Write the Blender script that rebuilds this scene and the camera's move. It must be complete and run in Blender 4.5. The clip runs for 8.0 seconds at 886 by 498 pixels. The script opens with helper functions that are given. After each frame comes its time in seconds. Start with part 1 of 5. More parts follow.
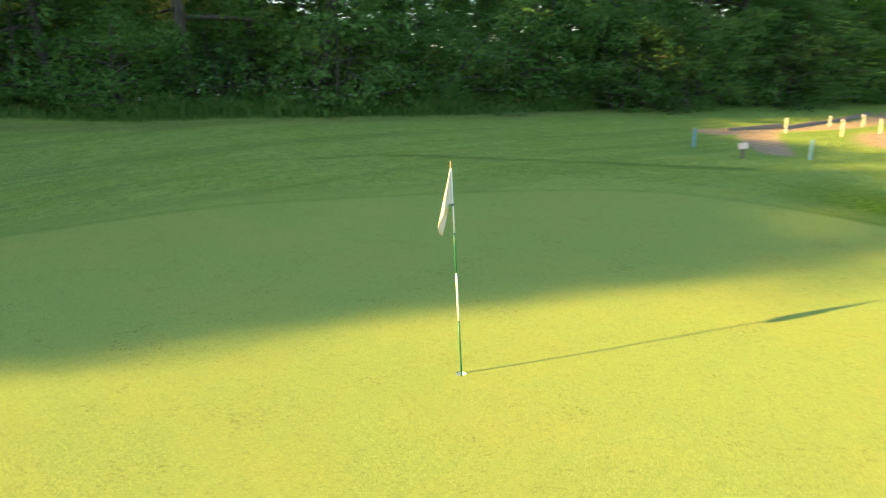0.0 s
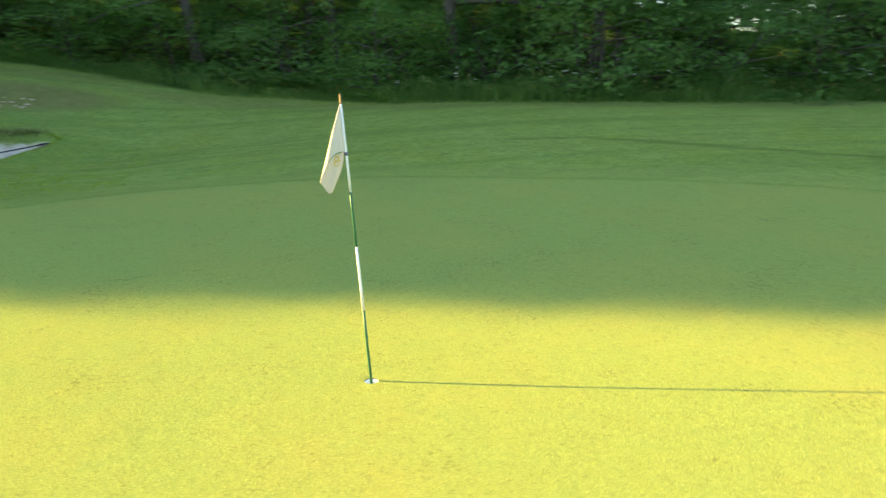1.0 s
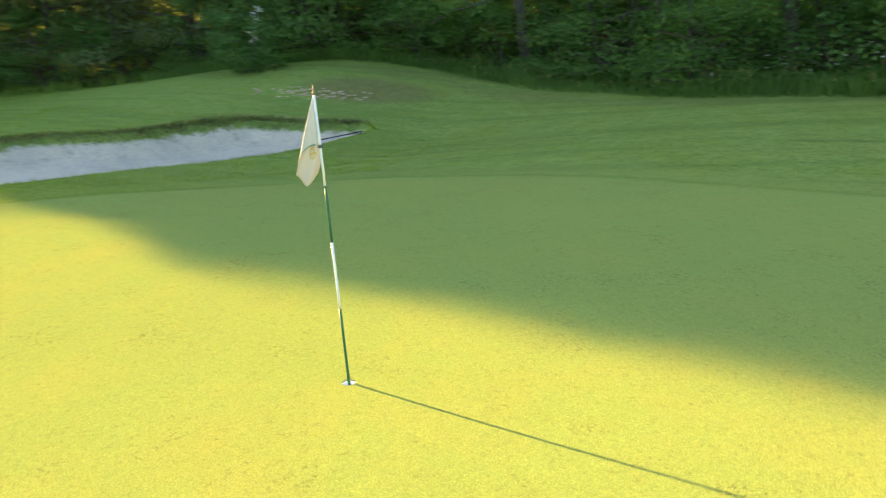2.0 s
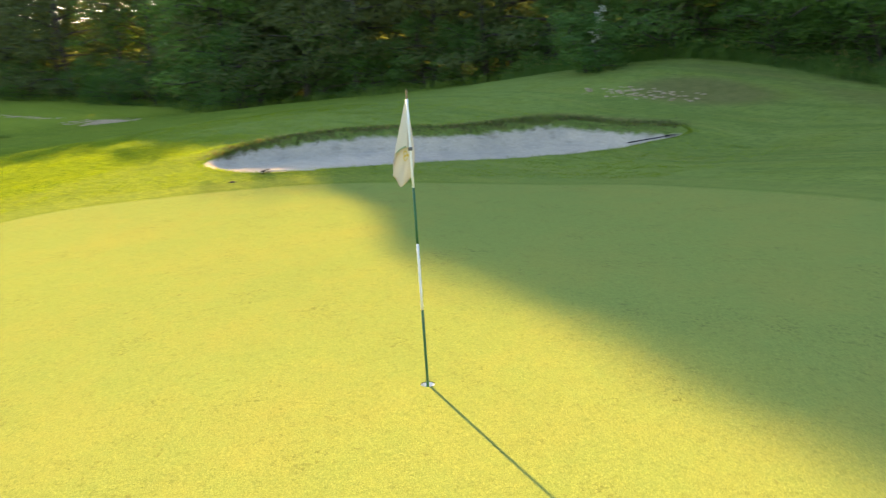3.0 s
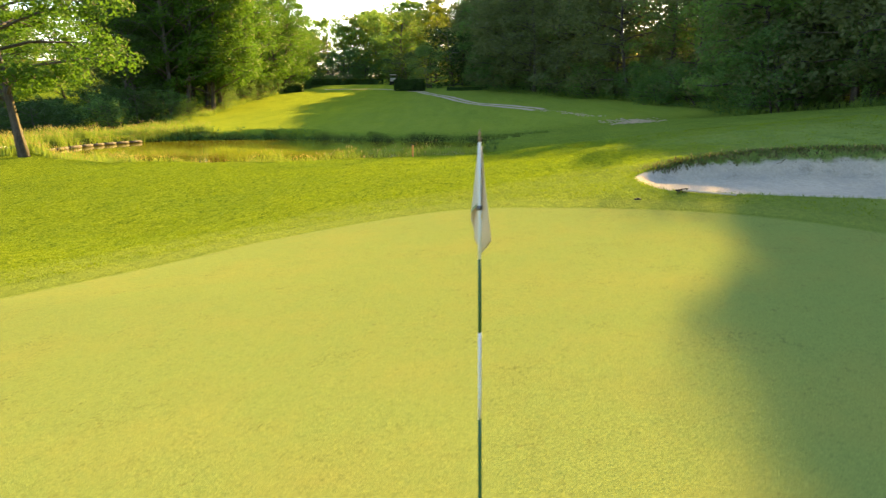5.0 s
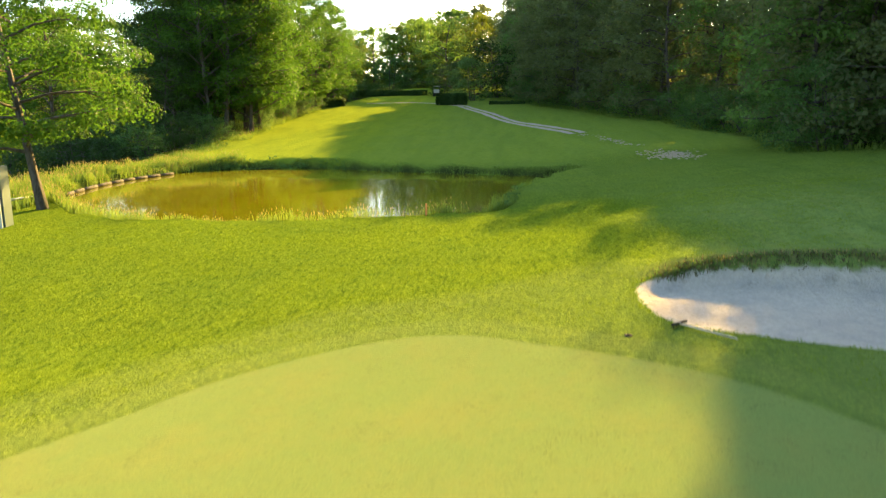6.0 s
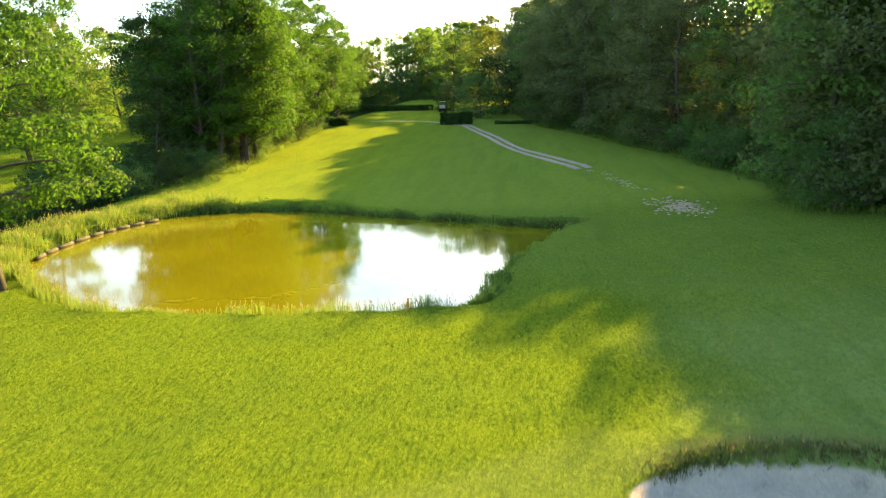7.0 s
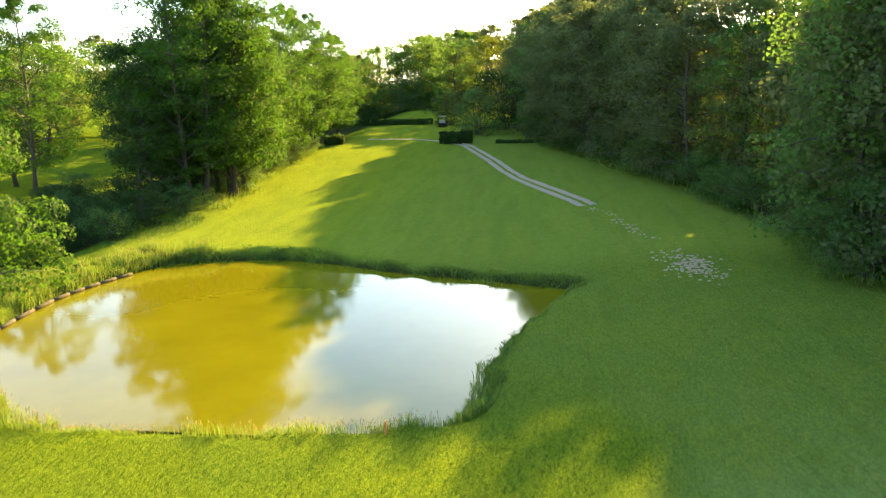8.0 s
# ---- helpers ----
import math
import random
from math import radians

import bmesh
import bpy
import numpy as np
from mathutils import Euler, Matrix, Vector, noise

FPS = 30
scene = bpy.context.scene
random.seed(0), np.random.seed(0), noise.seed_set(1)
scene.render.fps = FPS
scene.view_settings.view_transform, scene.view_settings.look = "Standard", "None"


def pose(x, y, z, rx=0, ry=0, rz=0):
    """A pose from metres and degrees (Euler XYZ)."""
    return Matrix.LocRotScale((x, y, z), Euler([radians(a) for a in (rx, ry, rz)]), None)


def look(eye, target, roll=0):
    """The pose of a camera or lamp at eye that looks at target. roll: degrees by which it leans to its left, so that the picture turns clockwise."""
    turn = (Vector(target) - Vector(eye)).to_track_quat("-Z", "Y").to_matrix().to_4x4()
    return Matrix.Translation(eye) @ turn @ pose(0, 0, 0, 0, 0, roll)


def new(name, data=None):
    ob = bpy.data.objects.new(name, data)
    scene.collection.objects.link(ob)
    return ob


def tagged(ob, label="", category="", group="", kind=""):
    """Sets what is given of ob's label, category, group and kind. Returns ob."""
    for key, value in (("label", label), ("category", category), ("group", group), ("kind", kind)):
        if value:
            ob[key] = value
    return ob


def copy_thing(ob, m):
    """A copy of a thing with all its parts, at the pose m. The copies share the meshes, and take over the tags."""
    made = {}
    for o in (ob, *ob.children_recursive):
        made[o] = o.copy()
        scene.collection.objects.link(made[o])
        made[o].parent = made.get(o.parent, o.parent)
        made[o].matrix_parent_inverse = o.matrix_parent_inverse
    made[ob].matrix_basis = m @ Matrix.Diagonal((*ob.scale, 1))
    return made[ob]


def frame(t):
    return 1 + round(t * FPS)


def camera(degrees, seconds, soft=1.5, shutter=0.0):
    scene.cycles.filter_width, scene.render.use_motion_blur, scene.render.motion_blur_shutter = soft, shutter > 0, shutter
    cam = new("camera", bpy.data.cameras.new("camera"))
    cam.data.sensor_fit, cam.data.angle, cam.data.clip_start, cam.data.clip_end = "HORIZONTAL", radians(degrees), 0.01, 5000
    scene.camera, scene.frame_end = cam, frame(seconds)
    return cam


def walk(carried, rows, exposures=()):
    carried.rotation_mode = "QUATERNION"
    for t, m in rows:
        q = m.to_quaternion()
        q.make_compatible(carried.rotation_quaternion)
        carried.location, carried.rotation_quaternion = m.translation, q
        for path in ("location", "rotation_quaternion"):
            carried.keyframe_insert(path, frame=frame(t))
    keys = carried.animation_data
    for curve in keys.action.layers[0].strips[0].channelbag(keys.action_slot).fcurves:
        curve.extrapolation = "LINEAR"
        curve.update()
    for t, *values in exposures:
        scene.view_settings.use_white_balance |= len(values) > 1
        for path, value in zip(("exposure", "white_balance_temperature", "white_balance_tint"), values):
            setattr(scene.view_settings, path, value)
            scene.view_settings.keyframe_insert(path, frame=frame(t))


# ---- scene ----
# camera and its walk
cam = camera(62.2, 8.0, 1.3, 0.35)
PATH = [
    (0, (1.322, 0.03, 2.991), (1.542, 1.9563, 2.4998), -1.15),
    (0.5, (3.16, 0.999, 2.43), (2.9198, 2.9285, 1.9607), -1.47),
    (1, (4.694, 2.137, 2.212), (3.9791, 3.9481, 1.7563), -1.87),
    (1.2, (5.222, 2.637, 2.153), (4.3013, 4.3544, 1.7036), -1.95),
    (2.3, (6.946, 4.711, 2.053), (5.2544, 5.6923, 1.6332), -2.19),
    (2.5, (7.097, 5.103, 2.034), (5.3094, 5.9011, 1.6236), -1.89),
    (3, (7.312, 6.04, 2.042), (5.3799, 6.3699, 1.6427), -1.77),
    (3.5, (7.205, 6.882, 2.059), (5.247, 6.7746, 1.667), -1.38),
    (4, (6.831, 7.586, 2.058), (4.9331, 7.0843, 1.6764), -0.69),
    (4.5, (6.25, 8.139, 2.07), (4.4728, 7.3034, 1.6924), -0.28),
    (4.7, (5.968, 8.32, 2.08), (4.2442, 7.3781, 1.7028), -0.18),
    (5.8, (4.023, 8.984, 3.743), (2.4217, 7.8474, 3.3625), -0.37),
    (6, (3.481, 8.907, 4.376), (1.8937, 7.7513, 3.9965), -0.39),
    (6.5, (2.056, 8.556, 5.904), (0.481, 7.3842, 5.5226), -0.31),
    (7, (0.486, 7.918, 7.332), (-1.0837, 6.7391, 6.9491), -0.31),
    (7.5, (-1.241, 7.08, 8.798), (-2.8056, 5.8952, 8.4129), -0.32),
    (8, (-2.992, 6.151, 10.247), (-4.5542, 4.9643, 9.8571), -0.42),
]
EXPOSURES = [(0.0, 2.69, 6500, 10), (0.6, 2.78, 6500, 10), (1.2, 2.88, 6500, 10), (2.5, 2.86, 6750, 18), (3.5, 2.52, 6800, 20),
             (4.5, 2.42, 6750, 18), (6.0, 2.47, 6550, 12), (8.0, 2.60, 6450, 10)]
walk(cam, [(t, look(eye, target, roll)) for t, eye, target, roll in PATH], EXPOSURES)

# ---------------------------------------------------------------- world and sun
SUN_AZ, SUN_EL = radians(193.57), radians(19.96)
world = bpy.data.worlds.new("sky")
world.use_nodes = True
scene.world = world
wn = world.node_tree
sky = wn.nodes.new("ShaderNodeTexSky")
sky.sky_type = "NISHITA"
sky.sun_disc = False
sky.sun_elevation = SUN_EL
sky.sun_rotation = radians(450) - SUN_AZ
sky.air_density, sky.dust_density, sky.ozone_density = 1.0, 0.8, 1.0
tint = wn.nodes.new("ShaderNodeMix")
tint.data_type, tint.blend_type = "RGBA", "MULTIPLY"
tint.inputs[0].default_value = 1.0
tint.inputs[7].default_value = (0.95, 1.0, 0.98, 1.0)
wn.links.new(sky.outputs[0], tint.inputs[6])
wn.links.new(tint.outputs[2], wn.nodes["Background"].inputs[0])
wn.nodes["Background"].inputs[1].default_value = 0.102
sun_data = bpy.data.lights.new("sun", "SUN")
sun_data.energy, sun_data.angle, sun_data.color = 5.0, radians(0.6), (1.0, 0.67, 0.18)
sun_way = Vector((math.cos(SUN_AZ) * math.cos(SUN_EL), math.sin(SUN_AZ) * math.cos(SUN_EL), math.sin(SUN_EL)))
sun = new("sun", sun_data)
sun.matrix_world = look(sun_way * 100, (0, 0, 0))

# ---------------------------------------------------------------- plan
HX, HY = 2.25, 6.76                   # the hole
WATER = -0.10                         # the pond's level
GREEN = [(7.7, 13.9), (4.0, 14.1), (1.26, 13.75), (-1.06, 13.35), (-3.5, 12.25), (-4.9, 11.3), (-6.1, 9.0), (-6.85, 7.25),
         (-7.2, 5.7), (-7.3, 3.2), (-7.15, 1.2), (-5.9, -0.2), (-3.8, -1.1), (-1.8, -1.2), (0.6, -1.3), (4.0, -1.2),
         (7.6, 0.2), (10.4, 3.2), (11.6, 7.0), (10.6, 11.2)]
BUNKER = [(-10.9, 3.45), (-9.75, 4.05), (-9.0, 4.9), (-8.95, 6.2), (-9.05, 7.3), (-9.7, 9.4), (-10.3, 11.5), (-10.55, 13.1),
          (-10.75, 14.6), (-11.0, 15.9), (-11.8, 15.6), (-13.1, 14.3), (-14.0, 13.1), (-13.85, 11.3), (-13.45, 9.35), (-13.85, 7.75),
          (-13.45, 6.0), (-12.75, 4.75), (-11.9, 3.95)]
POND = [(-13.1, -17.8), (-14.7, -15.6), (-16.5, -12.6), (-18.2, -10.1), (-20.1, -8.1), (-22.0, -7.4), (-23.8, -8.2), (-26.0, -9.4),
        (-28.6, -10.2), (-32.0, -11.1), (-36.0, -11.9), (-38.7, -12.1), (-38.2, -15.8), (-37.3, -19.6), (-36.4, -23.5), (-35.9, -28.2),
        (-34.6, -32.2), (-32.2, -35.0), (-29.6, -36.6), (-26.7, -36.1), (-23.7, -35.1), (-21.0, -33.8), (-17.6, -31.2), (-15.4, -28.8),
        (-13.9, -24.9), (-12.9, -21.0)]


def uv_of(x, y):
    """u runs from the hole up the valley, v to its right-hand slope."""
    dx, dy = x - HX, y - HY
    return -0.872 * dx - 0.49 * dy, -0.49 * dx + 0.872 * dy


def xy_of(u, v):
    return HX - 0.872 * u - 0.49 * v, HY - 0.49 * u + 0.872 * v


def smooth(a, b, x):
    t = np.clip((x - a) / (b - a), 0.0, 1.0)
    return t * t * (3 - 2 * t)


def spline(points, per=7):
    p = np.array(points, float)
    out = []
    n = len(p)
    for i in range(n):
        a, b, c, d = p[i - 1], p[i], p[(i + 1) % n], p[(i + 2) % n]
        for k in range(per):
            t = k / per
            out.append(0.5 * (2 * b + (c - a) * t + (2 * a - 5 * b + 4 * c - d) * t * t + (3 * b - a - 3 * c + d) * t ** 3))
    return np.array(out)


def signed(x, y, loop):
    """Distance to a closed line, negative inside."""
    x, y = np.asarray(x, float), np.asarray(y, float)
    best = np.full(x.shape, 1e9)
    inside = np.zeros(x.shape, bool)
    for (ax, ay), (bx, by) in zip(loop, np.roll(loop, -1, axis=0)):
        ex, ey = bx - ax, by - ay
        t = np.clip(((x - ax) * ex + (y - ay) * ey) / (ex * ex + ey * ey), 0, 1)
        best = np.minimum(best, (x - ax - t * ex) ** 2 + (y - ay - t * ey) ** 2)
        cross = ((ay > y) != (by > y)) & (x < ex * (y - ay) / np.where(ey == 0, 1e-9, ey) + ax)
        inside ^= cross
    return np.where(inside, -1, 1) * np.sqrt(best)


GREEN_LINE, BUNKER_LINE, POND_LINE = spline(GREEN), spline(BUNKER), spline(POND)
KNOT_U = [-300, -60, -30, -16, -8, 0, 11, 15, 25, 47, 51, 55, 65, 113, 200, 500]
KNOT_Z = [2.4, -0.52, -0.36, -0.152, 0.124, 0.0, 0.242, 0.38, 0.42, 0.32, 0.60, 0.84, 1.58, 5.036, 10.4, 26.0]


def wobble(x, y, size):
    """Soft undulation between -1 and 1."""
    a, b = x / size, y / size
    return (np.sin(a * 1.7 + 0.6 * b + 1.1) + np.sin(1.3 * b - 0.9 * a + 2.3) + np.sin(2.3 * a - 1.9 * b) * 0.5) / 2.5


def lie(x, y):
    """The lie of the land, without bunker and pond."""
    u, v = uv_of(x, y)
    z = 0
    for d in (-3, -1.5, 0, 1.5, 3):
        z = z + np.interp(u + d, KNOT_U, KNOT_Z) / 5
    right = np.interp(u, [-30, 5, 12, 20, 50, 110], [0.07, 0.08, 0.11, 0.11, 0.08, 0.03])
    left = np.interp(u, [-10, 5, 12, 16, 22, 26, 31], [0.03, 0.05, 0.112, 0.095, 0.055, 0.03, 0.0])
    z = z + right * np.clip(v, 0, 25) + left * np.clip(v, -8, 0)
    z = z + 0.6 * np.exp(-((u - 11) / 8) ** 2 - ((v - 22) / 5) ** 2)
    z = z - 0.045 * np.exp(-(u * u + v * v) / 9.0)
    z = z - 0.75 * np.exp(-((u - 8) / 6) ** 2 - ((v - 12.5) / 5.5) ** 2)
    z = z + 0.30 * np.clip(v - 24, 0, 90) * smooth(24, 40, v) * smooth(-60, 0, u)
    z = z - 3.2 * smooth(-27, -40, v) * smooth(20, 34, u) + 12 * smooth(-110, -320, v)
    return z


def ground(x, y):
    x, y = np.asarray(x, float), np.asarray(y, float)
    z = lie(x, y)
    u, v = uv_of(x, y)
    far = smooth(12, 30, np.hypot(x - HX, y - HY))
    z = z + far * (0.10 * wobble(x, y, 5.0) + 0.03 * wobble(x, y, 1.3))
    dg = signed(x, y, GREEN_LINE)
    z = z + 0.014 * smooth(-0.15, 0.6, dg)
    db = signed(x, y, BUNKER_LINE)
    back = smooth(-1.0, 1.5, (x + 10.9) * -0.9 + (y - 9.0) * 0.1)
    z = z + 0.20 * back * smooth(2.2, 0.0, db) * (db > 0)
    z = z + np.where(db < 0, 0.20 * back - (0.14 + 0.40 * back) * smooth(0.0, 0.5, -db) - 0.12 * smooth(0.4, 2.0, -db), 0)
    dp = signed(x, y, POND_LINE)
    bank = smooth(0.0, 1.1 + 0.5 * wobble(x, y, 0.9), dp)
    z = np.maximum(z, (WATER + 0.06) + (z - WATER - 0.06) * smooth(1.0, 8.0, dp))
    z = np.where(dp < 2.0, np.where(dp > 0, (WATER - 0.12) * (1 - bank) + np.maximum(z, WATER + 0.05) * bank,
                                    WATER - 0.12 - 0.7 * smooth(0, 2.5, -dp)), z)
    return z


def height(x, y):
    return float(ground(np.array([x]), np.array([y]))[0])


# ---------------------------------------------------------------- helpers
def mesh_of(name, verts, faces, smooth_faces=False):
    me = bpy.data.meshes.new(name)
    me.from_pydata([tuple(v) for v in verts], [], faces)
    if smooth_faces:
        me.shade_smooth()
    me.update()
    return me


def big_mesh(name, verts, quads=None, tris=None):
    """A mesh out of numpy arrays."""
    me = bpy.data.meshes.new(name)
    loops, starts, totals = [], [], []
    at = 0
    for block in (quads, tris):
        if block is None or len(block) == 0:
            continue
        n, k = block.shape
        loops.append(block.ravel())
        starts.append(at + np.arange(n) * k)
        totals.append(np.full(n, k))
        at += n * k
    loops, starts, totals = np.concatenate(loops), np.concatenate(starts), np.concatenate(totals)
    me.vertices.add(len(verts))
    me.vertices.foreach_set("co", np.ascontiguousarray(verts, dtype=np.float32).ravel())
    me.loops.add(len(loops))
    me.loops.foreach_set("vertex_index", loops.astype(np.int32))
    me.polygons.add(len(starts))
    me.polygons.foreach_set("loop_start", starts.astype(np.int32))
    me.polygons.foreach_set("loop_total", totals.astype(np.int32))
    me.update(calc_edges=True)
    return me


def part(name, me, material, parent=None, label="", smooth_faces=False):
    """One mesh object, from mesh data or a bmesh, under a thing or a part."""
    if isinstance(me, bmesh.types.BMesh):
        data = bpy.data.meshes.new(name)
        me.to_mesh(data)
        me.free()
        me = data
    if smooth_faces:
        me.shade_smooth()
    if material is not None and not me.materials:
        me.materials.append(material)
    ob = new(name, me)
    ob.parent = parent
    return tagged(ob, label)


def base(name, x, y, z, turn=0.0, label="", category="", group="", kind=""):
    ob = new(name)
    ob.matrix_world = pose(x, y, z, 0, 0, turn)
    return tagged(ob, label, category, group, kind)


def box(bm, size, at=(0, 0, 0), bevel=0.0, turn=(0, 0, 0)):
    m = pose(*at, *turn) @ Matrix.Diagonal((*size, 1))
    made = bmesh.ops.create_cube(bm, size=1.0, matrix=m)
    if bevel:
        edges = {e for v in made["verts"] for e in v.link_edges}
        bmesh.ops.bevel(bm, geom=list(edges), offset=bevel, segments=2, affect="EDGES")
    return bm


def tube(rings, sides):
    """Verts and faces of a tube through (centre, radius) rings."""
    verts, faces = [], []
    n = len(rings)
    for i, (c, r) in enumerate(rings):
        a = Vector(rings[max(i - 1, 0)][0])
        b = Vector(rings[min(i + 1, n - 1)][0])
        q = (b - a).to_track_quat("Z", "Y")
        for k in range(sides):
            ang = 2 * math.pi * k / sides
            verts.append(Vector(c) + q @ Vector((math.cos(ang) * r, math.sin(ang) * r, 0)))
    for i in range(n - 1):
        for k in range(sides):
            faces.append((i * sides + k, i * sides + (k + 1) % sides, (i + 1) * sides + (k + 1) % sides, (i + 1) * sides + k))
    faces.append(tuple(range(sides))[::-1])
    faces.append(tuple((n - 1) * sides + k for k in range(sides)))
    return verts, faces


def tubes(list_of_rings, sides):
    verts, faces = [], []
    for rings in list_of_rings:
        v, f = tube(rings, sides)
        o = len(verts)
        verts += v
        faces += [tuple(i + o for i in q) for q in f]
    return verts, faces


# ---------------------------------------------------------------- materials
def material(name):
    m = bpy.data.materials.new(name)
    m.use_nodes = True
    return m, m.node_tree, m.node_tree.nodes["Principled BSDF"]


def node(tree, kind, **sets):
    n = tree.nodes.new(kind)
    for k, v in sets.items():
        n.inputs[k].default_value = v
    return n


def noise_of(tree, scale, detail=4.0, rough=0.55, coord=None, stretch=None):
    n = node(tree, "ShaderNodeTexNoise", Scale=scale, Detail=detail, Roughness=rough)
    if coord is None:
        coord = tree.nodes.new("ShaderNodeNewGeometry").outputs["Position"]
    if stretch:
        mp = tree.nodes.new("ShaderNodeMapping")
        mp.inputs["Scale"].default_value = stretch
        tree.links.new(coord, mp.inputs[0])
        coord = mp.outputs[0]
    tree.links.new(coord, n.inputs["Vector"])
    return n.outputs["Fac"]


def lines_of(tree, along_scale, across_scale):
    """Noise drawn out along the valley, as mowing and growth lines run."""
    mp = tree.nodes.new("ShaderNodeMapping")
    mp.vector_type = "TEXTURE"
    mp.inputs["Rotation"].default_value = (0, 0, radians(29.3))
    mp.inputs["Scale"].default_value = (1 / along_scale, 1 / across_scale, 1.0)
    tree.links.new(tree.nodes.new("ShaderNodeNewGeometry").outputs["Position"], mp.inputs[0])
    return noise_of(tree, 1.0, 4, 0.6, mp.outputs[0])


def ramp(tree, fac, stops):
    r = tree.nodes.new("ShaderNodeValToRGB")
    e = r.color_ramp.elements
    while len(e) < len(stops):
        e.new(0.5)
    for el, (p, c) in zip(e, stops):
        el.position, el.color = p, (*c, 1) if len(c) == 3 else (c[0], c[0], c[0], 1)
    tree.links.new(fac, r.inputs[0])
    return r.outputs["Color"]


def mix(tree, fac, a, b, how="MIX"):
    m = tree.nodes.new("ShaderNodeMix")
    m.data_type, m.blend_type = "RGBA", how
    for v, i in ((fac, 0), (a, 6), (b, 7)):
        if isinstance(v, (int, float)):
            m.inputs[i].default_value = v
        elif isinstance(v, tuple):
            m.inputs[i].default_value = (*v, 1)
        else:
            tree.links.new(v, m.inputs[i])
    return m.outputs[2]


def maths(tree, how, a, b=0.0):
    m = tree.nodes.new("ShaderNodeMath")
    m.operation = how
    for v, i in ((a, 0), (b, 1)):
        if isinstance(v, (int, float)):
            m.inputs[i].default_value = v
        else:
            tree.links.new(v, m.inputs[i])
    return m.outputs[0]


def bump(tree, bsdf, fac, strength, distance):
    b = node(tree, "ShaderNodeBump", Strength=strength, Distance=distance)
    tree.links.new(fac, b.inputs["Height"])
    tree.links.new(b.outputs[0], bsdf.inputs["Normal"])


def mask(tree, name):
    a = tree.nodes.new("ShaderNodeAttribute")
    a.attribute_name = name
    return a.outputs["Fac"]


def step_at(tree, value, at, soft):
    """1 below at, 0 above, over a width of twice soft."""
    m = tree.nodes.new("ShaderNodeMapRange")
    m.interpolation_type = "SMOOTHSTEP"
    for k, x in (("From Min", at + soft), ("From Max", at - soft), ("To Min", 0.0), ("To Max", 1.0)):
        m.inputs[k].default_value = x
    tree.links.new(value, m.inputs["Value"])
    return m.outputs["Result"]


def plain(name, colour, rough=0.5, metal=0.0, vary=0.12, scale=30.0, grain=0.0, spec=0.5):
    m, t, b = material(name)
    n = noise_of(t, scale, coord=t.nodes.new("ShaderNodeTexCoord").outputs["Object"])
    dark = tuple(c * (1 - vary) for c in colour)
    light = tuple(min(c * (1 + vary), 1) for c in colour)
    t.links.new(ramp(t, n, [(0.3, dark), (0.7, light)]), b.inputs["Base Color"])
    b.inputs["Roughness"].default_value, b.inputs["Metallic"].default_value = rough, metal
    b.inputs["Specular IOR Level"].default_value = spec
    if grain:
        bump(t, b, n, 0.5, grain)
    return m


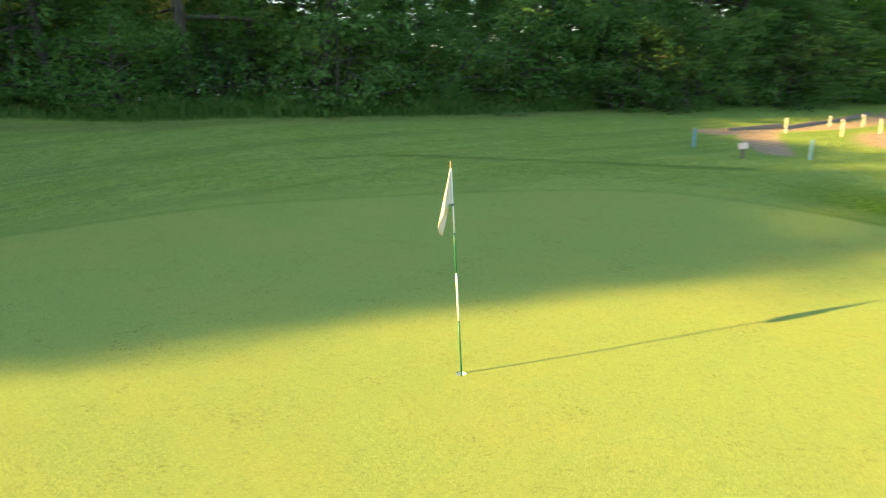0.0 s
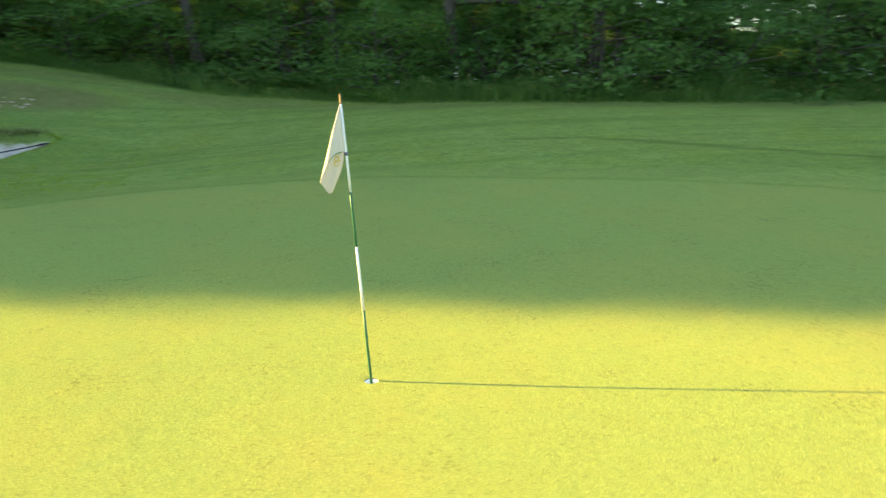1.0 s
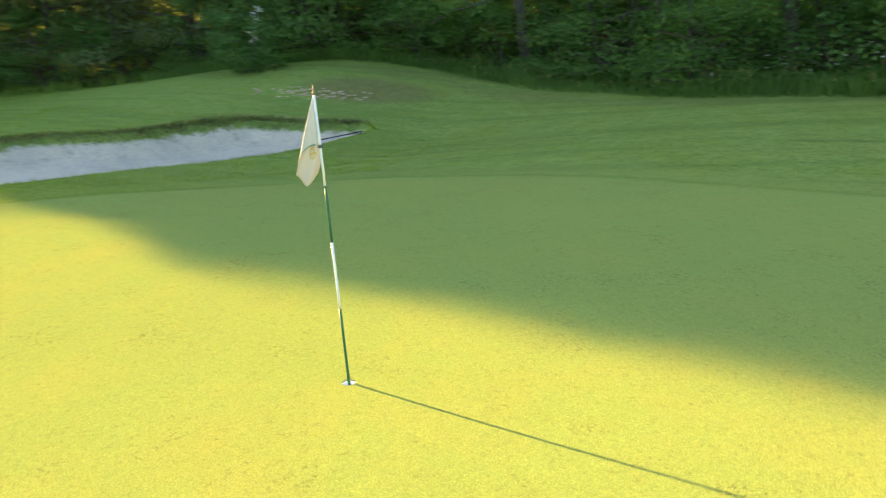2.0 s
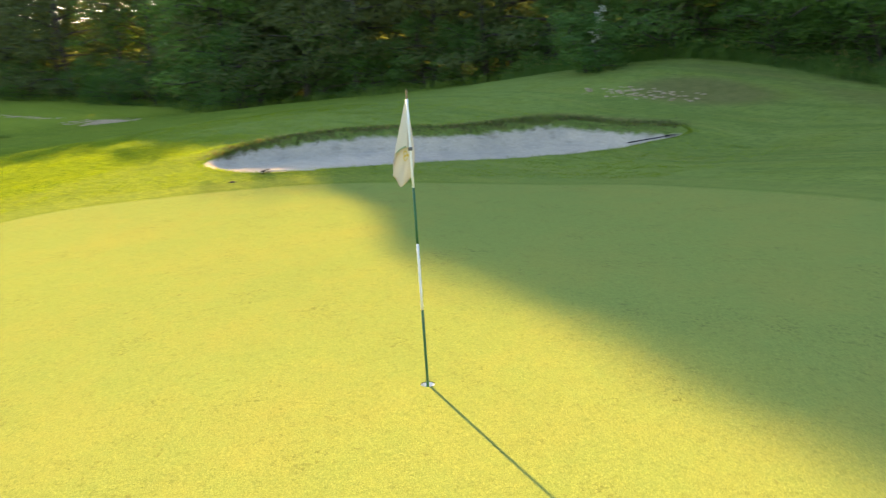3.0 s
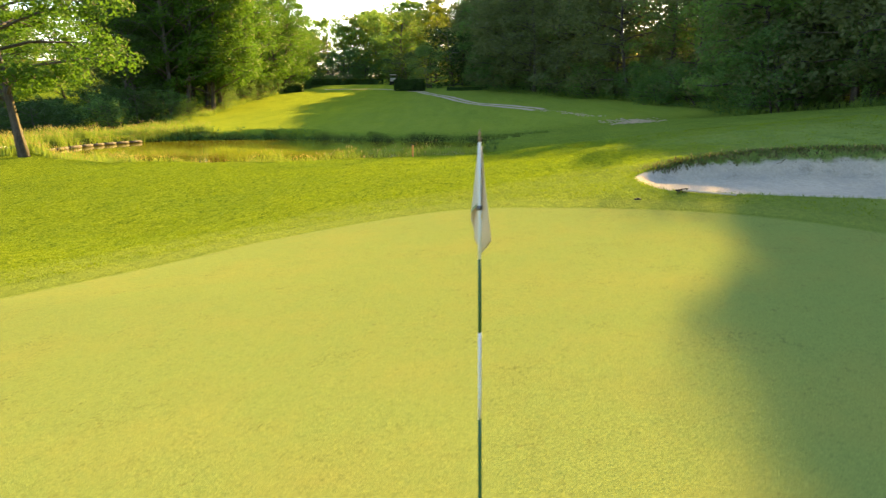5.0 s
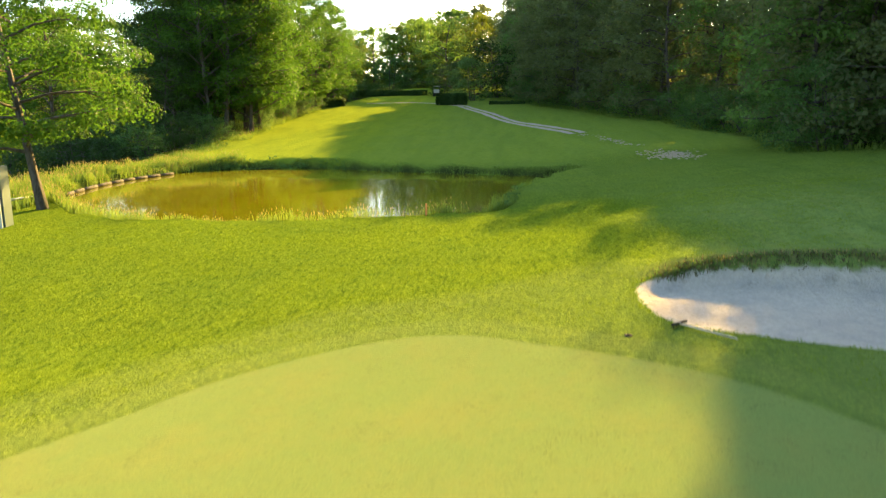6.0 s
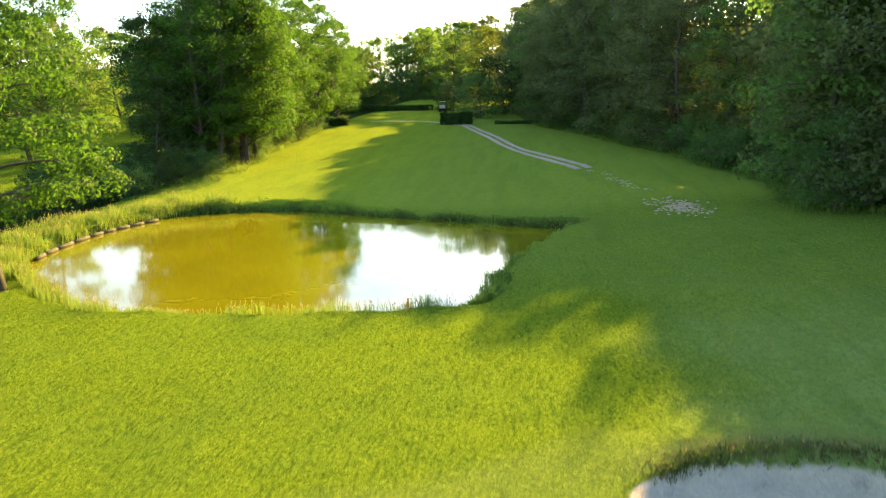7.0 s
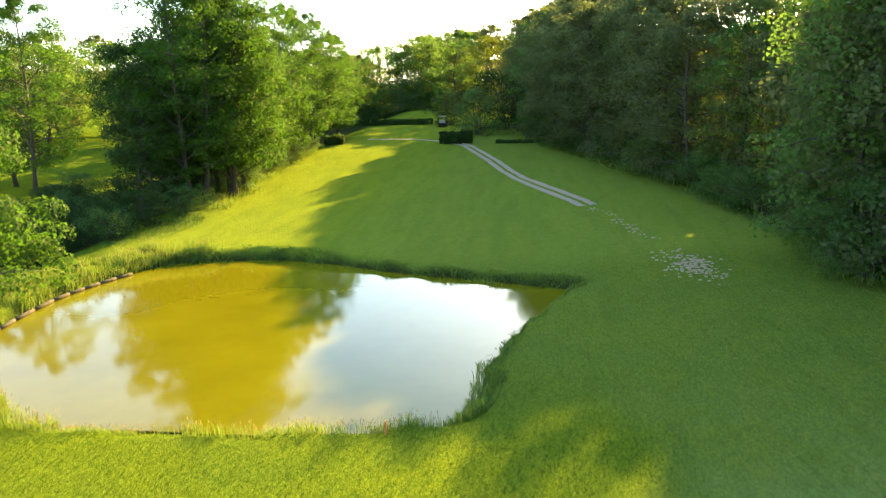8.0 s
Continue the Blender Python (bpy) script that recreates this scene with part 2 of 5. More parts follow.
def turf_material():
    """Turf of several mowing heights, sand, bare soil, gravel and leaf litter, by mask."""
    m, t, b = material("turf")
    fine, mid, wide = noise_of(t, 30, 6, 0.8), noise_of(t, 2.6, 7, 0.75), noise_of(t, 0.35, 4)
    speck = noise_of(t, 7.5, 3, 0.6)
    # putting surface
    green = ramp(t, fine, [(0.22, (0.128, 0.180, 0.046)), (0.5, (0.172, 0.228, 0.058)), (0.78, (0.232, 0.284, 0.072))])
    green = mix(t, ramp(t, mid, [(0.35, (0.0,)), (0.7, (0.35,))]), green, (0.214, 0.234, 0.058))
    green = mix(t, ramp(t, noise_of(t, 0.55, 5, 0.7), [(0.46, (0.0,)), (0.70, (0.5,))]), green, (0.236, 0.228, 0.057))
    green = mix(t, ramp(t, noise_of(t, 3.4, 5, 0.75), [(0.54, (0.0,)), (0.70, (0.25,))]), green, (0.150, 0.184, 0.050))
    green = mix(t, ramp(t, noise_of(t, 16, 4, 0.8), [(0.56, (0.0,)), (0.64, (0.45,))]), green, (0.112, 0.135, 0.036))
    green = mix(t, ramp(t, speck, [(0.68, (0.0,)), (0.73, (0.55,))]), green, (0.105, 0.105, 0.034))
    grain = noise_of(t, 85, 3, 0.75)
    green = mix(t, ramp(t, grain, [(0.40, (0.38,)), (0.52, (0.0,))]), green, (0.118, 0.135, 0.036))
    green = mix(t, ramp(t, grain, [(0.55, (0.0,)), (0.68, (0.45,))]), green, (0.290, 0.310, 0.085))
    pits = maths(t, "MULTIPLY", ramp(t, noise_of(t, 26, 3, 0.7), [(0.54, (0.0,)), (0.60, (1.0,))]), ramp(t, noise_of(t, 1.3, 5, 0.75), [(0.54, (0.0,)), (0.63, (0.7,))]))
    green = mix(t, pits, green, (0.100, 0.112, 0.034))
    # fringe and semi-rough
    rough = ramp(t, fine, [(0.28, (0.094, 0.154, 0.015)), (0.55, (0.236, 0.304, 0.020)), (0.8, (0.415, 0.475, 0.028))])
    rough = mix(t, ramp(t, mid, [(0.40, (0.0,)), (0.75, (0.3,))]), rough, (0.240, 0.305, 0.018))
    rough = mix(t, ramp(t, wide, [(0.42, (0.0,)), (0.65, (0.35,))]), rough, (0.115, 0.195, 0.030))
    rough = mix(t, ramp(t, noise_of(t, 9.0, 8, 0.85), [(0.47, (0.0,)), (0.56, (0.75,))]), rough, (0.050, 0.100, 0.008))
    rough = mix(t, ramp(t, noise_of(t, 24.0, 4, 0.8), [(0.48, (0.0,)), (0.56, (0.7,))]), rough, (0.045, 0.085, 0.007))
    rough = mix(t, ramp(t, noise_of(t, 1.0, 5, 0.75), [(0.50, (0.0,)), (0.74, (0.25,))]), rough, (0.275, 0.325, 0.018))
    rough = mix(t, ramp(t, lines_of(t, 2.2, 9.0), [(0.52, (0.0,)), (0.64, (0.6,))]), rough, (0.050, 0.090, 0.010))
    # lusher turf, its colour lightened to make up for weak skylight in shade
    lush_lift = ramp(t, mid, [(0.3, (0.158, 0.228, 0.060)), (0.7, (0.268, 0.345, 0.092))])
    lush_lift = mix(t, ramp(t, noise_of(t, 0.8, 6, 0.7), [(0.45, (0.0,)), (0.62, (0.6,))]), lush_lift, (0.196, 0.255, 0.046))
    lush_lift = mix(t, ramp(t, lines_of(t, 0.09, 0.95), [(0.46, (0.0,)), (0.62, (0.55,))]), lush_lift, (0.132, 0.200, 0.052))
    lush_lift = mix(t, ramp(t, lines_of(t, 0.14, 2.4), [(0.54, (0.0,)), (0.64, (0.5,))]), lush_lift, (0.255, 0.285, 0.080))
    lush_lift = mix(t, ramp(t, noise_of(t, 9.0, 8, 0.85), [(0.49, (0.0,)), (0.62, (0.6,))]), lush_lift, (0.088, 0.140, 0.038))
    fair = ramp(t, mid, [(0.3, (0.185, 0.245, 0.022)), (0.7, (0.285, 0.340, 0.030))])
    fair = mix(t, ramp(t, lines_of(t, 0.12, 0.7), [(0.46, (0.0,)), (0.60, (0.5,))]), fair, (0.160, 0.225, 0.024))
    rough = mix(t, mask(t, "m_fair"), rough, fair)
    rough = mix(t, mask(t, "m_lush_lift"), rough, lush_lift)
    # coarse ground under the tall growth and the trees, also soil and painted shade on the pond's bank
    litter = ramp(t, mid, [(0.3, (0.020, 0.028, 0.008)), (0.7, (0.055, 0.070, 0.020))])
    # sand
    sand = ramp(t, noise_of(t, 12, 5, 0.7), [(0.3, (0.48, 0.41, 0.315)), (0.7, (0.62, 0.54, 0.425))])
    sand = mix(t, ramp(t, noise_of(t, 1.4, 5, 0.75), [(0.42, (0.0,)), (0.75, (0.8,))]), sand, (0.37, 0.33, 0.29))
    soil = ramp(t, noise_of(t, 5, 5, 0.7), [(0.3, (0.23, 0.150, 0.100)), (0.7, (0.42, 0.30, 0.22))])
    dry = ramp(t, mid, [(0.3, (0.13, 0.13, 0.045)), (0.7, (0.20, 0.185, 0.075))])
    ragged = maths(t, "MULTIPLY", maths(t, "SUBTRACT", noise_of(t, 3.0, 6, 0.75), 0.5), 0.30)
    d_green = mask(t, "d_green")
    ragged_edge = maths(t, "ADD", d_green, maths(t, "MULTIPLY", ragged, 0.35))
    on_green = step_at(t, ragged_edge, 0.0, 0.16)
    collar = maths(t, "MULTIPLY", step_at(t, ragged_edge, 0.95, 0.35), 0.50)
    apron = maths(t, "MULTIPLY", step_at(t, maths(t, "ADD", mask(t, "d_apron"), ragged), 0.0, 0.6), 0.32)
    short = maths(t, "MAXIMUM", on_green, maths(t, "MAXIMUM", collar, apron))
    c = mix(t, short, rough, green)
    # dark line of thicker grass where the mower turns at the edge of the green
    rim = maths(t, "MULTIPLY", step_at(t, maths(t, "ABSOLUTE", maths(t, "SUBTRACT", ragged_edge, 0.07)), 0.06, 0.06), 0.14)
    c = mix(t, rim, c, (0.050, 0.085, 0.016))
    in_sand = step_at(t, maths(t, "ADD", mask(t, "d_sand"), ragged), 0.0, 0.05)
    c = mix(t, mask(t, "m_edge"), c, (0.048, 0.085, 0.020))
    for name, colour in (("m_dry", dry), ("m_litter_shade", litter), ("m_soil", soil)):
        c = mix(t, mask(t, name), c, colour)
    lip = maths(t, "MULTIPLY", step_at(t, maths(t, "ABSOLUTE", maths(t, "ADD", mask(t, "d_sand"), 0.12)), 0.25, 0.2), ramp(t, noise_of(t, 2.6, 7, 0.8), [(0.54, (0.0,)), (0.64, (0.35,))]))
    sand = mix(t, lip, sand, (0.13, 0.10, 0.055))
    c = mix(t, in_sand, c, sand)
    t.links.new(c, b.inputs["Base Color"])
    b.inputs["Roughness"].default_value = 0.85
    b.inputs["Specular IOR Level"].default_value = 0.0
    fine, mid = maths(t, "SUBTRACT", fine, 0.5), maths(t, "SUBTRACT", mid, 0.5)
    h = maths(t, "ADD", maths(t, "MULTIPLY", fine, maths(t, "SUBTRACT", 1.0, maths(t, "MULTIPLY", short, 0.83))), maths(t, "MULTIPLY", maths(t, "ADD", mid, maths(t, "MULTIPLY", maths(t, "SUBTRACT", noise_of(t, 7.0, 4, 0.65), 0.5), 3.0)), maths(t, "SUBTRACT", 1.015, short)))
    h = maths(t, "ADD", h, maths(t, "MULTIPLY", maths(t, "SUBTRACT", grain, 0.5), 0.06))
    bump(t, b, h, 0.8, 0.06)
    return m


def leaf_material(name, dark, light, glow, share=0.45, gloss=0.6):
    m, t, b = material(name)
    isl = t.nodes.new("ShaderNodeNewGeometry").outputs["Random Per Island"]
    ob = t.nodes.new("ShaderNodeObjectInfo").outputs["Random"]
    c = ramp(t, isl, [(0.0, dark), (1.0, light)])
    # shaded hollows and lit masses of foliage, put into the colour by noise
    clump_shade = noise_of(t, 0.9, 2, 0.5)
    c = mix(t, ramp(t, clump_shade, [(0.38, (0.5,)), (0.56, (0.0,))]), c, (dark[0] * 0.6, dark[1] * 0.6, dark[2] * 0.6))
    c = mix(t, ramp(t, clump_shade, [(0.52, (0.0,)), (0.70, (0.5,))]), c, (light[0] * 1.2, light[1] * 1.15, light[2]))
    c = mix(t, maths(t, "MULTIPLY", ob, 0.35), c, (light[0] * 1.15, light[1] * 0.95, light[2] * 0.8))
    t.links.new(c, b.inputs["Base Color"])
    b.inputs["Roughness"].default_value = gloss
    b.inputs["Specular IOR Level"].default_value = 0.06
    tr = t.nodes.new("ShaderNodeBsdfTranslucent")
    t.links.new(mix(t, 0.6, c, glow), tr.inputs[0])
    mx = t.nodes.new("ShaderNodeMixShader")
    mx.inputs[0].default_value = share
    t.links.new(b.outputs[0], mx.inputs[1])
    t.links.new(tr.outputs[0], mx.inputs[2])
    t.links.new(mx.outputs[0], t.nodes["Material Output"].inputs[0])
    return m


def bark_material(name, dark, light):
    m, t, b = material(name)
    co = t.nodes.new("ShaderNodeTexCoord").outputs["Object"]
    n = noise_of(t, 9, 6, 0.7, co, (1, 1, 0.22))
    t.links.new(ramp(t, n, [(0.35, dark), (0.68, light)]), b.inputs["Base Color"])
    b.inputs["Roughness"].default_value = 0.9
    bump(t, b, n, 0.8, 0.03)
    return m


def water_material():
    m, t, b = material("pond_water")
    n = noise_of(t, 0.25, 4)
    t.links.new(ramp(t, n, [(0.3, (0.134, 0.126, 0.003)), (0.7, (0.170, 0.161, 0.004))]), b.inputs["Base Color"])
    b.inputs["Roughness"].default_value = 0.055
    b.inputs["IOR"].default_value = 1.33
    b.inputs["Specular IOR Level"].default_value = 0.5
    bump(t, b, noise_of(t, 1.1, 3, 0.55), 0.05, 0.03)
    return m


TURF = turf_material()
LEAF_WOOD = leaf_material("leaf_wood", (0.036, 0.092, 0.026), (0.130, 0.250, 0.062), (0.17, 0.32, 0.04), 0.5)
LEAF_ALDER = leaf_material("leaf_alder", (0.024, 0.070, 0.012), (0.066, 0.140, 0.022), (0.14, 0.30, 0.018), 0.45)
# greyish foliage, partly the species, partly haze put into the colour
LEAF_PALE = leaf_material("leaf_pale", (0.060, 0.092, 0.040), (0.125, 0.160, 0.070), (0.24, 0.28, 0.06), 0.5)
LEAF_FRESH = leaf_material("leaf_fresh", (0.055, 0.115, 0.022), (0.130, 0.225, 0.048), (0.24, 0.40, 0.05), 0.6)
LEAF_GOLD = leaf_material("leaf_gold", (0.080, 0.115, 0.018), (0.150, 0.190, 0.030), (0.30, 0.36, 0.03), 0.55)
LEAF_SHRUB = leaf_material("leaf_shrub", (0.028, 0.084, 0.026), (0.110, 0.225, 0.062), (0.18, 0.29, 0.05), 0.45)
LEAF_HEDGE = leaf_material("leaf_hedge", (0.022, 0.052, 0.014), (0.052, 0.100, 0.025), (0.08, 0.13, 0.02), 0.3)
BLADE = leaf_material("grass_blade", (0.085, 0.165, 0.034), (0.175, 0.270, 0.056), (0.28, 0.38, 0.04), 0.45)
BLADE_LOW = leaf_material("grass_blade_mown", (0.080, 0.150, 0.008), (0.190, 0.270, 0.014), (0.24, 0.36, 0.005), 0.4)
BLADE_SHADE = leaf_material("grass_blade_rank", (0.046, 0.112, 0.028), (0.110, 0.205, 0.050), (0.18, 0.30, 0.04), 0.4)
BLADE_DRY = leaf_material("grass_blade_dry", (0.075, 0.070, 0.028), (0.170, 0.150, 0.065), (0.16, 0.13, 0.05), 0.25)
SEED = leaf_material("grass_seed", (0.22, 0.20, 0.075), (0.34, 0.30, 0.12), (0.40, 0.34, 0.10), 0.35)
PETAL = leaf_material("white_petal", (0.62, 0.62, 0.56), (0.78, 0.78, 0.72), (0.7, 0.7, 0.6), 0.3)
BARK = bark_material("bark", (0.030, 0.024, 0.018), (0.110, 0.090, 0.070))
WATER_MAT = water_material()
# white paint greyed so the sunlit posts look as if in shade
POST_PAINT = plain("dimmed_white_paint", (0.26, 0.26, 0.245), 0.7, vary=0.25, scale=12)
WHITE_PAINT = plain("white_paint", (0.62, 0.62, 0.60), 0.5, vary=0.05)
GREEN_PAINT = plain("green_paint", (0.006, 0.085, 0.034), 0.5, vary=0.1)
CLOTH = leaf_material("flag_cloth", (0.56, 0.54, 0.47), (0.58, 0.56, 0.49), (0.44, 0.44, 0.42), 0.2, 0.9)
BRASS = plain("brass", (0.26, 0.17, 0.09), 0.6, 0.4)
GOLD_INK = plain("gold_print", (0.55, 0.40, 0.10), 0.8)
GREEN_INK = plain("green_print", (0.16, 0.25, 0.13), 0.8)
PLASTIC = plain("cup_plastic", (0.82, 0.82, 0.80), 0.35, vary=0.04)
STEEL = plain("dark_steel", (0.10, 0.10, 0.11), 0.45, 0.7)
BLACK = plain("black_plastic", (0.020, 0.020, 0.022), 0.85, spec=0.1)
WOOD = plain("weathered_wood", (0.15, 0.115, 0.085), 0.85, vary=0.3, scale=14, grain=0.01)
WOOD_PINK = plain("painted_board", (0.62, 0.42, 0.34), 0.7, vary=0.1)
BLUE_PAINT = plain("blue_paint", (0.11, 0.23, 0.27), 0.7, vary=0.2)
ORANGE = plain("orange_stake", (0.55, 0.20, 0.05), 0.6)
STONE = plain("pale_stone", (0.38, 0.285, 0.19), 0.85, vary=0.25, scale=9, grain=0.01)
GREY_METAL = plain("green_grey_metal", (0.12, 0.17, 0.16), 0.5, 0.4)

# ---------------------------------------------------------------- ground


def along(x, y, line):
    """Distance to an open line given in u, v, and the side."""
    u, v = uv_of(x, y)
    best, side = np.full(np.shape(u), 1e9), np.zeros(np.shape(u))
    for (au, av), (bu, bv) in zip(line, line[1:]):
        eu, ev = bu - au, bv - av
        t = np.clip(((u - au) * eu + (v - av) * ev) / (eu * eu + ev * ev), 0, 1)
        d = np.hypot(u - au - t * eu, v - av - t * ev)
        side = np.where(d < best, np.sign(eu * (v - av) - ev * (u - au)), side)
        best = np.minimum(best, d)
    return best * side


def axis_lines(lo, hi, step, centre, reach, far):
    """Grid lines: even from lo to hi, with one cell round the cup, then wider and wider out to reach."""
    mid = [a for a in np.arange(lo, hi + 1e-6, step) if abs(a - centre) > 0.6 * step]
    mid += [centre - 0.1, centre + 0.1]
    out, s = [], step
    a, b = lo, hi
    while step < 0.5 and a > far:
        a -= 0.45
        out.append(a)
    s = 0.45
    while a > -reach or b < reach:
        s *= 1.14
        a, b = a - s, b + s
        out += [a, b]
    return np.array(sorted(mid + out))


def build_ground():
    xs, ys = axis_lines(-46.0, 20.0, 0.22, HX, 900, -118), axis_lines(-42.0, 31.0, 0.22, HY, 900, -80)
    gx, gy = np.meshgrid(xs, ys, indexing="ij")
    gz = np.concatenate([ground(a, b) for a, b in zip(np.array_split(gx, 8), np.array_split(gy, 8))])
    nx, ny = len(xs), len(ys)
    idx = np.arange(nx * ny).reshape(nx, ny)
    quads = np.stack([idx[:-1, :-1], idx[1:, :-1], idx[1:, 1:], idx[:-1, 1:]], -1)
    ci, cj = int(np.searchsorted(xs, HX)) - 1, int(np.searchsorted(ys, HY)) - 1
    keep = np.ones(quads.shape[:2], bool)
    keep[ci, cj] = False
    corners = quads[ci, cj]
    verts = np.stack([gx.ravel(), gy.ravel(), gz.ravel()], -1)
    # the rim of the cup
    n, o = 24, len(verts)
    ang = 2 * np.pi * np.arange(n) / n
    rx, ry = HX + 0.054 * np.cos(ang), HY + 0.054 * np.sin(ang)
    ring = np.stack([rx, ry, np.full(n, verts[corners][:, 2].mean() - 0.002)], -1)
    low = ring.copy()
    low[:, 2] -= 0.003
    verts = np.concatenate([verts, ring, low])
    order = [2, 3, 0, 1]          # corner for each quarter of the ring
    tris = []
    for k in range(n):
        c = corners[order[(k * 4) // n]]
        tris.append((o + (k + 1) % n, o + k, c))
        if (k + 1) % (n // 4) == 0:
            tris.append((o + (k + 1) % n, c, corners[order[((k + 1) % n * 4) // n]]))
    walls = np.array([(o + k, o + (k + 1) % n, o + n + (k + 1) % n, o + n + k) for k in range(n)])
    me = big_mesh("ground", verts, np.concatenate([quads[keep], walls]), np.array(tris))
    me.shade_smooth()
    soft = np.ones(len(me.polygons), bool)
    soft[int(keep.sum()):] = False
    me.polygons.foreach_set("use_smooth", soft)
    x, y = verts[:, 0], verts[:, 1]
    u, v = uv_of(x, y)
    dg, db, dp = (np.concatenate([signed(a, b, l) for a, b in zip(np.array_split(x, 8), np.array_split(y, 8))]) for l in (GREEN_LINE, BUNKER_LINE, POND_LINE))
    w = wobble(x, y, 1.7)
    edge = np.interp(u, [-40, -25, -10, 0, 8, 20, 37, 57, 77, 90, 105, 118, 135], [15.5, 15.5, 15.4, 17.6, 21, 21.5, 18.5, 15, 10.5, 6, 2, -1, -3])
    masks = {
        "d_green": np.clip(dg, -4, 8),
        "d_apron": np.clip(dg - 1.0 - smooth(2, 9, u) * (1.5 + 3.2 * smooth(-1, 4, v) * smooth(12, 7, v)) + 0.2 * w, -4, 8),
        "d_sand": np.clip(db + 0.20 * smooth(-0.5, 1.5, (x + 10.9) * -0.9 + (y - 9.0) * 0.1), -4, 8),
        # the dp terms paint dark soil and foot-of-bank shade round the pond
        "m_litter_shade": np.clip(smooth(0, 2.5, v - edge - 1.0 + w) + smooth(0.55 + 0.2 * w, 0.1, dp) + 0.75 * smooth(1.05 + 0.35 * w, 0.5, dp) * smooth(33, 38, u) + smooth(-29, -32, v + w) * smooth(15, 26, u) * smooth(-50, -44, v), 0, 1),
        "m_soil": np.clip(smooth(0.65, 0.35, np.abs(along(x, y, [(-15.8, 5.9), (-17.0, 7.0), (-18.6, 8.2), (-20.5, 9.0)])) + 0.3 * w)
                          + smooth(0.75, 0.45, np.abs(along(x, y, [(-18.0, 9.6), (-21.0, 9.2), (-27.0, 9.0), (-40.0, 10.5)])) + 0.2 * w), 0, 1) * 0.9,
        "m_lush_lift": 0.85 * smooth(3.0 - 3.5 * smooth(9, 2, u), 9.0 - 5.0 * smooth(9, 2, u), v + 2.0 * w) * smooth(34, 16, u) + 0.3 * smooth(-17, -5, v + 2.0 * w) * smooth(22, 34, u),
        "m_fair": 0.75 * smooth(46, 52, u) * smooth(-29, -26, v + w),
        "m_edge": 0.5 * smooth(0.24, 0.05, np.abs(along(x, y, [(-3.6, 10.4), (-5.1, 10.0), (-7.1, 8.4), (-9.0, 6.9), (-10.9, 5.5), (-12.5, 4.6)])) + 0.10 * w),
        "m_dry": np.clip(0.8 * smooth(1.25, 0.5, np.hypot((u - 9.0) / 2.6, (v - 18.4) / 1.3) + 0.25 * w) + 0.4 * smooth(1.2, 0.0, np.abs(v - edge + 0.2) + 0.5 * w) * smooth(16, 8, u) * smooth(-24, -18, u)
                         + 0.75 * smooth(1.1, 0.2, db) * (db > 0) * smooth(0, 2, -(x + 10.9)), 0, 1),
    }
    # the sandy bank beyond the posts
    bank = smooth(1.2, 0.85, np.hypot((u + 25.0) / 4.6, (v - 4.6) / 2.4) + 0.12 * w)
    masks["m_soil"] = np.clip(masks["m_soil"] + bank, 0, 1)
    for name, values in masks.items():
        a = me.attributes.new(name, "FLOAT", "POINT")
        a.data.foreach_set("value", np.ascontiguousarray(values, dtype=np.float32))
    ob = part("ground", me, TURF)
    tagged(ob, "mown golf turf with putting green, sand bunker and rough", "ground", kind="structure")


build_ground()

# the pond's surface
line = spline(POND, 4)
centre = line.mean(0)
line = centre + (line - centre) * 1.02
bm = bmesh.new()
bm.faces.new([bm.verts.new((px, py, WATER)) for px, py in line])
bmesh.ops.triangulate(bm, faces=bm.faces[:])
tagged(part("water", bm, WATER_MAT), "still murky ochre pond water reflecting the sky", "water", kind="structure")


# ---------------------------------------------------------------- flagstick and cup
def curved_flag(s, t, side=0.0):
    """A limp flag: s from the stick (0) to the drooping fold (1) and back to the fly (2), t from top to bottom."""
    q = s if s <= 1 else s - 1
    fold_out, fold_z = 0.022 + 0.165 * t ** 0.95, 2.030 - 0.520 * t
    if s <= 1:
        out = 0.010 + (fold_out - 0.010) * q
        z = (2.040 - 0.330 * t) + (fold_z - 2.040 + 0.330 * t) * q ** 2.4
        lift = 0.034 * math.sin(math.pi * q * 0.75) * (0.25 + 0.75 * t) + 0.008 * math.sin(q * 9 + t * 2) * t
    else:
        fly_out, fly_z = 0.016 + 0.045 * t * t - 0.050 * math.sin(math.pi * t) * t, 2.02 - 0.50 * t
        out = fold_out + (fly_out - fold_out) * q
        z = fold_z + (fly_z - fold_z) * q - 0.09 * t * math.sin(math.pi * min(q * 0.95, 1)) ** 1.4
        lift = 0.024 * math.cos(math.pi * q * 0.6) * t - 0.050 * q * (0.3 + 0.7 * t) + 0.010 * math.sin(q * 8 + t * 3) * t
    a = radians(211)
    return Vector((math.cos(a) * out - math.sin(a) * (lift + side), math.sin(a) * out + math.cos(a) * (lift + side), z))


def sheet(s0, s1, t0, t1, n, k, side):
    bm = bmesh.new()
    grid = [[bm.verts.new(curved_flag(s0 + (s1 - s0) * i / n, t0 + (t1 - t0) * j / k, side)) for j in range(k + 1)] for i in range(n + 1)]
    for i in range(n):
        for j in range(k):
            bm.faces.new((grid[i][j], grid[i + 1][j], grid[i + 1][j + 1], grid[i][j + 1]))
    return bm


